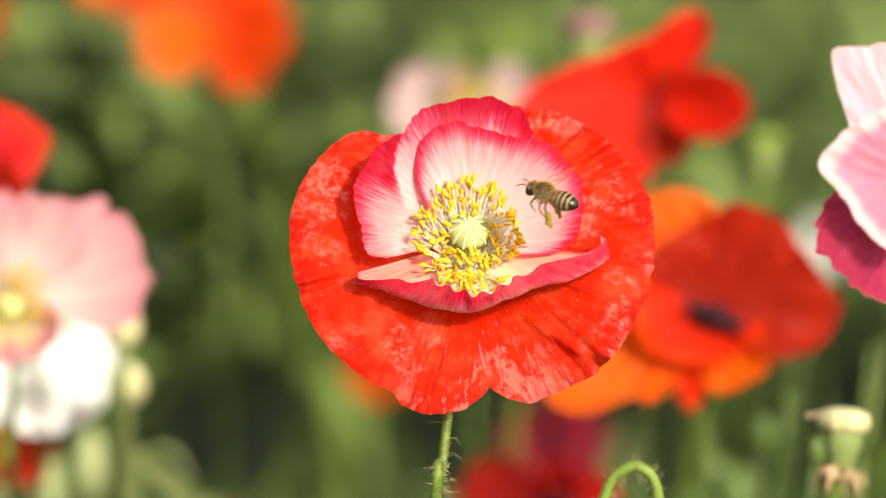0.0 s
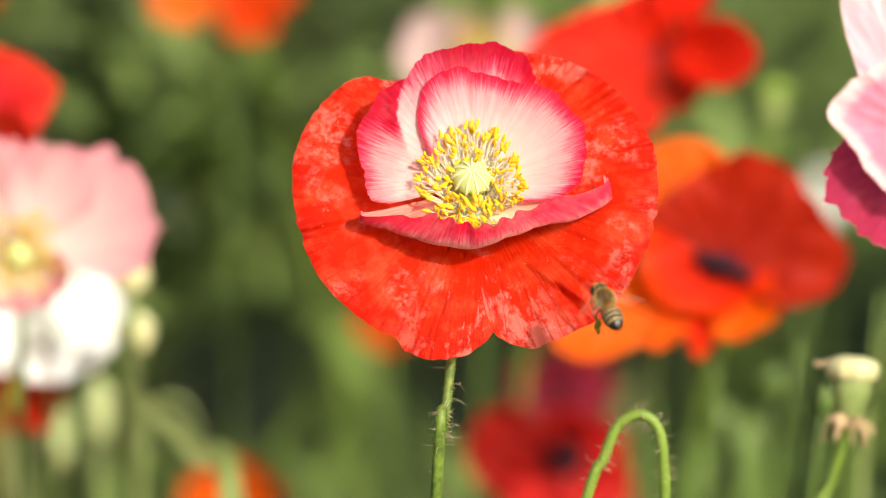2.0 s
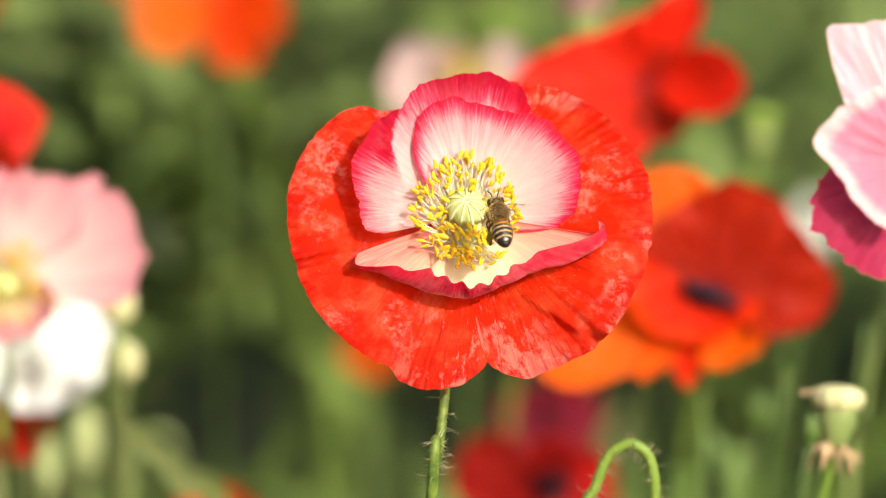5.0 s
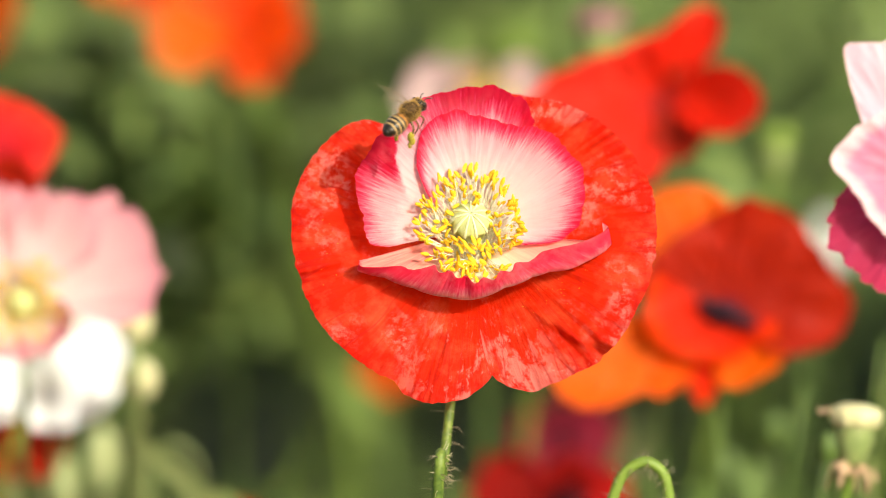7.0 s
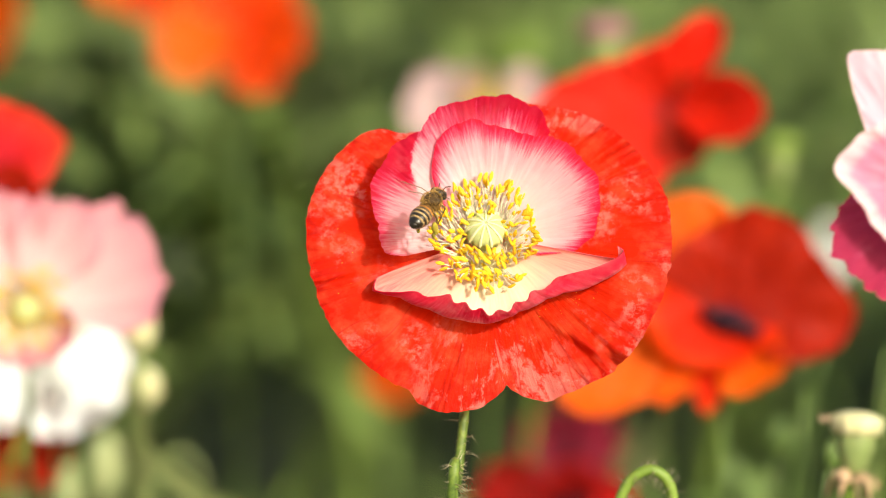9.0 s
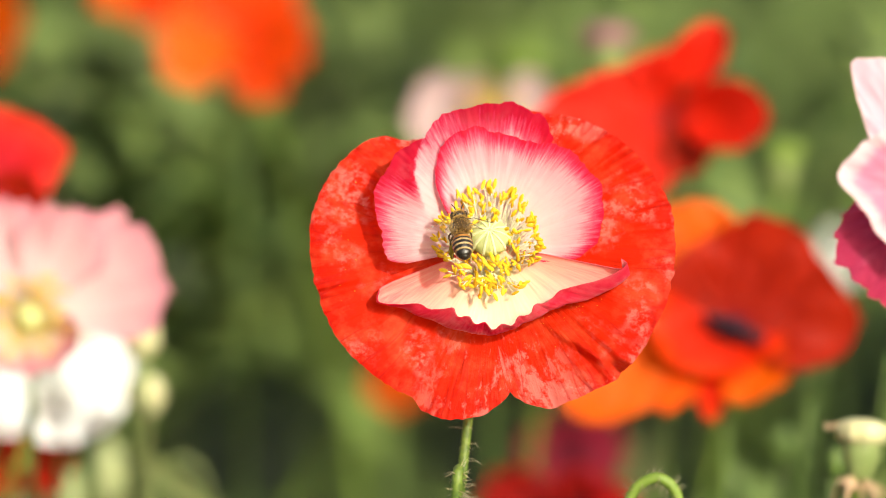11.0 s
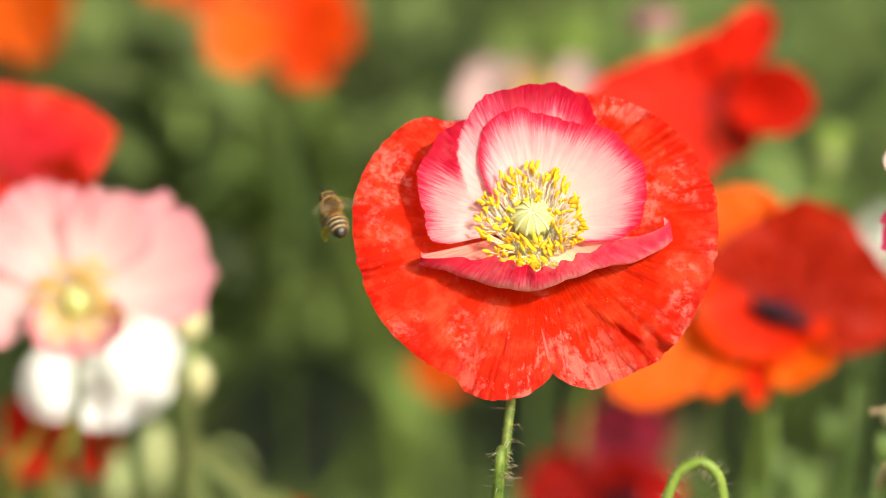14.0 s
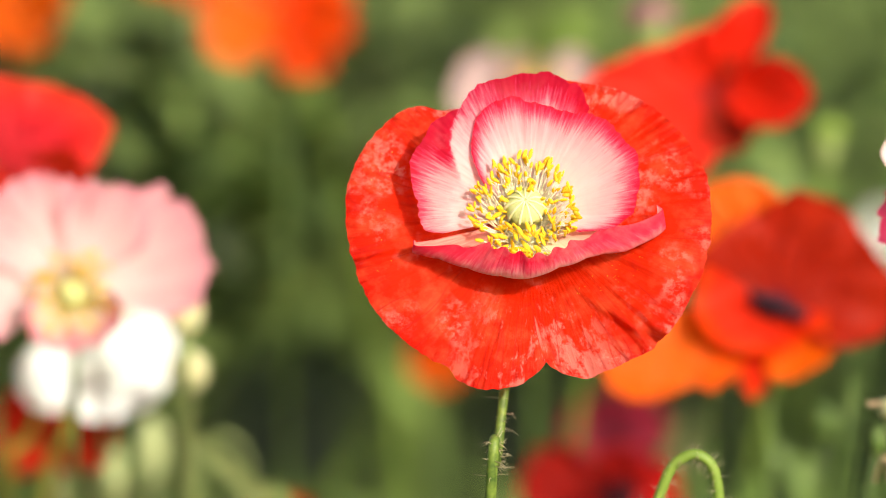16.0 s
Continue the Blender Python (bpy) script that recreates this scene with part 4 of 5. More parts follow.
arching_leaf("soft green leaf low behind the hooked bud", [(0.0779, 1.5099, 0.3078), (0.0741, 1.5001, 0.5021), (0.0700, 1.5041, 0.5211), (0.0658, 1.5058, 0.5292)], 0.008, STEM_DARK)
arching_leaf("soft green leaf low behind the hooked bud", [(0.0608, 1.5099, 0.3078), (0.0589, 1.5001, 0.5021), (0.0623, 1.5021, 0.5116), (0.0644, 1.5035, 0.5184)], 0.007, STEM_DARK)


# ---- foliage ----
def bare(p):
    """Gaps kept clear along the view, where dark-coloured soil stands in for deep foliage shade."""
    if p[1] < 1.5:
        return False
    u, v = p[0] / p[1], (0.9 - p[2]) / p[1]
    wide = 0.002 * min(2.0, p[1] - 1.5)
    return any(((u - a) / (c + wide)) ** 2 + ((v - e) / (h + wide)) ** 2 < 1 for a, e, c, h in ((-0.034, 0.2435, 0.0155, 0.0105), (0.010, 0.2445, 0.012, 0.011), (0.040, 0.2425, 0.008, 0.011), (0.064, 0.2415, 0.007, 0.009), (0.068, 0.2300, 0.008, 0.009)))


def leaf_cloud(name, label, boxes, mat, seed):
    """boxes: rows of (count, x0, x1, y0, y1, low, high, length, width, clumps a metre)."""
    rng = np.random.default_rng(seed)
    V, F = [], []
    k = 0
    for count, x0, x1, y0, y1, low, high, length, width, *fine in boxes:
        n = count
        grain = fine[0] if fine else 9
        gap = 0.04 if fine else 0.06
        root = np.stack([rng.uniform(x0, x1, n), rng.uniform(y0, y1, n), rng.uniform(low, high, n) ** 1.0], 1)
        keep = np.array([noise.noise(Vector((p[0] * grain, p[1] * grain * 0.66, p[2] * grain))) > gap for p in root])
        root = root[keep]
        n = len(root)
        az = rng.uniform(0, 2 * np.pi, n)
        el = rng.uniform(-0.2, 1.35, n)
        L = length * rng.uniform(0.5, 1.3, n)
        wd = width * rng.uniform(0.6, 1.4, n)
        for i in range(n):
            d = np.array([np.cos(az[i]) * np.cos(el[i]), np.sin(az[i]) * np.cos(el[i]), np.sin(el[i])])
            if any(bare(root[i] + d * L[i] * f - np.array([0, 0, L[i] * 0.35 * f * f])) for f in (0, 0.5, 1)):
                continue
            s = np.cross(d, [0, 0, 1.0])
            s = s / (np.linalg.norm(s) + 1e-9)
            drop = np.array([0, 0, -1.0])
            for j in range(5):
                f = j / 4
                p = root[i] + d * L[i] * f + drop * L[i] * 0.35 * f * f
                w = wd[i] * (0.25 + 1.5 * f * (1 - f) * 1.6) * (1 - f * 0.6) * 0.5
                sag = np.array([0, 0, w * 0.5])
                V.append(p - s * w + sag)
                V.append(p)
                V.append(p + s * w + sag)
            for j in range(4):
                a = k + j * 3
                F.append((a, a + 1, a + 4, a + 3))
                F.append((a + 1, a + 2, a + 5, a + 4))
            k += 15
    ob = new(name, mesh_of(name, V, F, mat))
    return tagged(ob, label=label, category="foliage", kind="stuff")


leaf_cloud("foliage", "dense green and olive poppy foliage filling the bed",
           [(1100, -0.20, 0.22, 1.60, 1.80, 0.40, 0.60, 0.034, 0.011, 22),
            (1300, -0.22, 0.24, 1.80, 2.05, 0.30, 0.58, 0.040, 0.014, 20),
            (460, -0.105, -0.03, 1.64, 1.86, 0.485, 0.57, 0.040, 0.018, 15),
            (520, -0.14, 0.02, 1.72, 2.0, 0.42, 0.55, 0.040, 0.016, 26),
            (330, -0.085, -0.030, 1.76, 1.95, 0.46, 0.55, 0.050, 0.022),
            (560, -0.12, 0.0, 1.95, 2.3, 0.41, 0.49, 0.070, 0.030),
            (1000, -0.22, -0.02, 2.5, 3.0, 0.34, 0.47, 0.10, 0.05),
            (800, -0.22, -0.06, 2.0, 2.4, 0.45, 0.55, 0.070, 0.030),
            (1500, -0.40, 0.40, 1.68, 1.95, 0.20, 0.57, 0.055, 0.020),
            (2200, -0.55, 0.55, 2.0, 2.5, 0.12, 0.52, 0.10, 0.036),
            (2600, -0.85, 0.85, 2.5, 3.3, 0.02, 0.42, 0.14, 0.05),
            (4200, -1.3, 1.3, 3.3, 4.6, 0.0, 0.34, 0.14, 0.05),
            (3000, -1.8, 1.8, 4.6, 7.5, 0.0, 0.34, 0.18, 0.07),
            (2200, -0.9, 0.9, 0.95, 1.75, 0.0, 0.30, 0.09, 0.026),
            (1600, -2.2, -0.6, 1.0, 3.4, 0.0, 0.40, 0.12, 0.035),
            (1600, 0.6, 2.2, 1.0, 3.4, 0.0, 0.40, 0.12, 0.035)], LEAVES, 5)


def stalk(label, foot, tip, thick, head, mat):
    """A thin stem, bare or with a small bud on it."""
    foot = Vector(foot)
    t = Vector(tip) - foot
    ob = thing("poppy_stalk", foot, label, "stem", "stalks in the bed")
    line = smooth_line([(0, 0, 0), (t.x * 0.3, t.y * 0.5, t.z * 0.5), (t.x * 0.7, t.y, t.z * 0.85), t], 14)
    piece("stem", mesh_of("stem", *tube(line, thick, 6), mat), ob)
    if head:
        piece("bud_case", joined("bud_case", [ball(t, (head, head, head * 1.6), None, 8)], mat), ob)


def stand_of_stalks():
    rng = random.Random(3)
    for k in range(26):
        y = rng.uniform(1.70, 2.6) if k < 16 else rng.uniform(1.52, 1.85)
        x = rng.uniform(-0.10, 0.10) * y
        h = 0.9 - y * math.tan(radians(rng.uniform(9.6, 13.4)))
        head = rng.uniform(0.003, 0.0055) if k % 2 else 0
        top = (x + rng.choice((-1, 1)) * rng.uniform(0.08, 0.24), y + 0.02, h)
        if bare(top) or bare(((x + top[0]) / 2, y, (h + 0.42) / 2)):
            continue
        if k % 6 == 5:
            stalk("thin straw-green stem among the leaves", (x, y, 0), top, 0.0010, 0, STEM_PALE)
        else:
            label = "thin green stem with a small bud" if head else "thin bare green stem among the leaves"
            stalk(label, (x, y, 0), top, rng.uniform(0.0007, 0.0011), head, STEM)


stand_of_stalks()
for tip, thick, head in (((0.0794, 1.4019, 0.5693), 0.0009, 0), ((0.0825, 1.3601, 0.5651), 0.0008, 0.0022), ((0.0760, 1.4581, 0.5451), 0.0010, 0.003), ((0.0998, 1.4333, 0.5727), 0.0008, 0), ((0.0915, 1.5615, 0.5507), 0.0011, 0)):
    stalk("thin green stem beside the seed pod", (tip[0] - 0.035, tip[1] + 0.03, 0), tip, thick * 0.75, head, STEM_DARK)


# ---- the bee ----
def build_bee():
    """A honey bee, head along +x, back along +z, 13 mm long."""
    ob = thing("honey_bee", (0, 0, 0), "honey bee with amber and dark banded abdomen carrying olive pollen", "bee")
    mm = 0.001
    rng = random.Random(2)
    thorax = piece("thorax", joined("thorax", [ball((1.6 * mm, 0, 0.3 * mm), (2.0 * mm, 1.8 * mm, 1.7 * mm))], FUR), ob, None, "furry golden-brown thorax")
    coat = []
    for k in range(1500):
        d = Vector((rng.gauss(0, 1), rng.gauss(0, 1), rng.gauss(0.1, 1))).normalized()
        if d.z > 0.55 and abs(d.x) < 0.6 and rng.random() < 0.7:
            continue
        p = Vector((1.6 * mm + d.x * 2.05 * mm, d.y * 1.85 * mm, 0.3 * mm + d.z * 1.75 * mm))
        q = p + d * rng.uniform(0.35, 0.7) * mm + Vector((-0.2 * mm, 0, 0))
        coat.append(tube([p, p.lerp(q, 0.5), q], [0.00005, 0.00004, 0.00001], 3))
    tagged(piece("fur", joined("fur", coat, FUR_HAIR), thorax), kind="stuff")
    head = piece("head", joined("head", [ball((4.35 * mm, 0, -0.15 * mm), (1.0 * mm, 1.6 * mm, 1.45 * mm)), ball((4.9 * mm, 0, -1.3 * mm), (0.55 * mm, 0.7 * mm, 0.7 * mm))], CHITIN), ob, None, "dark head")
    down = []
    for k in range(260):
        d = Vector((rng.uniform(-0.6, 0.8), rng.gauss(0, 0.6), rng.uniform(0.1, 1))).normalized()
        p = Vector((4.35 * mm + d.x * mm, d.y * 1.5 * mm, -0.15 * mm + d.z * 1.4 * mm))
        q = p + d * 0.4 * mm
        down.append(tube([p, q], [0.00005, 0.00001], 3))
    tagged(piece("fur", joined("fur", down, FUR_HAIR), head), kind="stuff")
    for side in (-1, 1):
        piece("eye", joined("eye", [ball((4.5 * mm, side * 1.3 * mm, 0.05 * mm), (0.65 * mm, 0.5 * mm, 1.1 * mm))], CHITIN), head, None, "glossy black compound eye")
        line = smooth_line([(5.0 * mm, side * 0.4 * mm, 0.2 * mm), (5.9 * mm, side * 0.7 * mm, 0.9 * mm), (6.6 * mm, side * 1.0 * mm, 0.7 * mm), (7.2 * mm, side * 1.2 * mm, 0.4 * mm)], 9)
        piece("antenna", mesh_of("antenna", *tube(line, 0.00013, 6), CHITIN), head)
    # abdomen in overlapping rings, each with a pale front band and a dark rear band
    belly = piece("abdomen", joined("abdomen", [ball((-2.9 * mm, 0, -0.45 * mm), (3.3 * mm, 1.65 * mm, 1.55 * mm), Matrix.Rotation(0.10, 4, "Y"))], CHITIN), ob, None, "banded amber and dark abdomen")

    def ring(x0, x1, mat, swell):
        rows = []
        for i in range(5):
            x = x0 + (x1 - x0) * i / 4
            r = math.sqrt(max(0.02, 1 - ((x + 3.0) / 3.5) ** 2))
            rows.append((x * mm, (r * 2.05 * (1 - 0.20 * max(0.0, -x - 3.0) / 3.5) + swell) * mm))
        vf = lathe(rows, 26)
        turn = Matrix.Translation((0, 0, -0.45 * mm)) @ Matrix(((0, 0, 1, 0), (1, 0, 0, 0), (0, 0.92, 0, 0), (0, 0, 0, 1)))
        return mesh_of("band", *moved(vf, turn), mat)

    for x0, x1, mat, swell in ((0.4, -0.75, AMBER, 0.05), (-0.75, -1.10, CHITIN, 0.08), (-1.10, -1.85, AMBER, 0.10), (-1.85, -2.35, CHITIN, 0.12), (-2.35, -2.80, TAN, 0.13),
                               (-2.80, -3.45, CHITIN, 0.14), (-3.45, -3.80, TAN, 0.14), (-3.80, -4.5, CHITIN, 0.13), (-4.5, -4.8, TAN, 0.12), (-4.8, -5.9, CHITIN, 0.08), (-5.9, -6.45, CHITIN, 0.04)):
        piece("band", ring(x1, x0, mat, swell), belly)
    # legs: front, middle, hind on each side; the hind pair carries pollen
    for side in (-1, 1):
        for x, knee, foot, thick in ((2.9, (3.6, 1.9, -2.2), (3.3, 1.5, -3.9), 0.22), (1.7, (1.4, 2.3, -2.5), (0.7, 1.9, -4.3), 0.24), (0.6, (0.1, 2.1, -2.6), (-0.7, 1.7, -5.4), 0.30)):
            pts = [(x * mm, side * 0.8 * mm, -1.1 * mm), tuple(c * mm * (side if i == 1 else 1) for i, c in enumerate(knee)), tuple(c * mm * (side if i == 1 else 1) for i, c in enumerate(foot)),
                   ((foot[0] - 0.5) * mm, side * foot[1] * 0.9 * mm, (foot[2] - 0.9) * mm)]
            line = smooth_line(pts, 16)
            radii = [thick * mm * (1.0 - 0.6 * i / 15) for i in range(16)]
            leg = piece("leg", mesh_of("leg", *tube(line, radii, 7), LEG), ob)
            if x < 1:
                c = line[9]
                lumps = [ball(c + Vector((0.1 * mm, 0, 0.5 * mm)), (0.8 * mm, 0.65 * mm, 1.3 * mm)), ball(c + Vector((0.2 * mm, side * 0.2 * mm, -0.6 * mm)), (0.7 * mm, 0.6 * mm, 0.9 * mm)), ball(c + Vector((-0.3 * mm, 0, -1.5 * mm)), (0.4 * mm, 0.4 * mm, 0.8 * mm))]
                piece("pollen_basket", joined("pollen_basket", lumps, POLLEN), leg, None, "olive-yellow pollen load")
    wings = []
    for side in (-1, 1):
        for long, wide, x, sweep in ((8.0, 2.6, 2.2, 42), (5.6, 1.9, 1.2, 58)):
            verts, faces = [], []
            n = 14
            for i in range(n):
                f = i / (n - 1)
                half = wide * 0.5 * (math.sin(math.pi * f ** 0.62) ** 0.75 * 0.92 + 0.08)
                mid = -0.3 * wide * math.sin(math.pi * f)
                for j in range(5):
                    g = j / 4 - 0.5
                    verts.append(((mid + 2 * half * g) * mm, side * f * long * mm, (0.25 * math.cos(j * 3.0) * 0.3) * mm))
            for i in range(n - 1):
                for j in range(4):
                    k = i * 5 + j
                    faces.append((k, k + 1, k + 6, k + 5))
            vein = tube([Vector(((-0.3 * wide * math.sin(math.pi * f) + wide * 0.5 * (math.sin(math.pi * f ** 0.62) ** 0.75 * 0.92 + 0.08)) * mm, side * f * long * mm, 0)) for f in (0, 0.2, 0.4, 0.6, 0.8)], 0.00008, 5)
            w = piece("wing", mesh_of("wing", verts, faces, WING), ob, pose(x * mm, side * 1.1 * mm, 1.5 * mm, 0, 0, side * sweep), "clear brownish wing")
            piece("vein", mesh_of("vein", *vein, LEG), w)
            wings.append((w, x, side, sweep))
    return ob, wings


bee, wings = build_bee()

# ---- movement ----
SWAY = [
    (0.0, 0.000, -0.0000),
    (0.5, -0.047, 0.0006),
    (1.0, -0.080, 0.0016),
    (1.5, -0.104, 0.0009),
    (2.0, -0.104, 0.0006),
    (2.5, -0.016, 0.0014),
    (3.0, 0.016, 0.0008),
    (5.5, 0.048, 0.0004),
    (6.0, 0.008, 0.0005),
    (6.5, -0.112, 0.0010),
    (7.0, -0.191, 0.0014),
    (7.5, -0.071, 0.0010),
    (8.0, -0.151, 0.0016),
    (8.5, -0.063, 0.0013),
    (9.0, 0.024, 0.0011),
    (11.5, 0.017, 0.0012),
    (12.0, -0.041, 0.0023),
    (12.5, -0.112, 0.0025),
    (13.0, -0.103, 0.0024),
    (13.5, -0.087, 0.0026),
    (14.0, -0.040, 0.0019),
    (14.5, -0.063, 0.0023),
    (15.0, -0.071, 0.0026),
    (15.5, -0.056, 0.0024),
    (16.0, -0.112, 0.0026),
]
NOD = [
    (0.0, 0.00, 0.000),
    (0.5, 0.00, -0.017),
    (1.0, 0.00, 0.017),
    (1.5, 0.00, -0.070),
    (2.0, 0.00, -0.089),
    (2.5, 0.00, 0.017),
    (3.0, 0.00, 0.035),
    (5.5, 0.00, -0.000),
    (6.0, 0.00, 0.018),
    (6.5, 0.00, -0.018),
    (7.0, 0.00, -0.034),
    (7.5, 0.00, -0.034),
    (8.0, 0.00, -0.070),
    (8.5, 0.00, 0.000),
    (9.0, 0.00, 0.000),
    (11.5, 0.00, 0.054),
    (12.0, 0.00, 0.018),
    (12.5, 0.00, -0.018),
    (13.0, 0.00, -0.043),
    (13.5, 0.00, -0.009),
    (14.0, 0.00, -0.009),
    (14.5, 0.00, 0.009),
    (15.0, 0.00, -0.017),
    (15.5, 0.00, 0.009),
    (16.0, 0.00, -0.053),
]
ROCK = [
    (0.0, 0.00, 0.000),
    (0.5, 0.00, 0.000),
    (1.0, 0.00, 0.000),
    (1.5, 0.00, 0.000),
    (2.0, 0.00, -0.000),
    (2.5, 0.00, -0.036),
    (3.0, 0.00, -0.001),
    (5.5, 0.00, -0.017),
    (6.0, 0.00, 0.000),
    (6.5, 0.00, 0.000),
    (7.0, 0.00, 0.000),
    (7.5, 0.00, -0.017),
    (8.0, 0.00, 0.000),
    (8.5, 0.00, -0.000),
    (9.0, 0.00, -0.054),
    (11.5, 0.00, -0.017),
    (16.0, 0.00, -0.017),
]
LIP = [
    (0.0, 0.0),
    (0.2, 2.9),
    (0.5, -6.2),
    (0.8, -8.4),
    (1.0, -10.6),
    (3.2, -11.5),
    (4.2, 0.0),
    (4.9, 10.1),
    (5.3, 21.8),
    (5.8, 22.6),
    (6.0, 21.8),
    (6.2, 5.8),
    (6.5, -8.4),
    (7.0, -2.2),
    (7.2, 7.3),
    (7.5, 20.4),
    (7.8, 14.5),
    (8.0, -6.2),
    (8.5, -6.2),
    (8.8, 4.4),
    (9.0, 17.4),
    (9.2, 14.5),
    (10.2, 18.9),
    (11.3, 24.6),
    (11.5, 24.6),
    (11.8, -2.2),
    (12.0, -10.6),
    (14.0, -9.5),
    (16.0, -11.5),
]
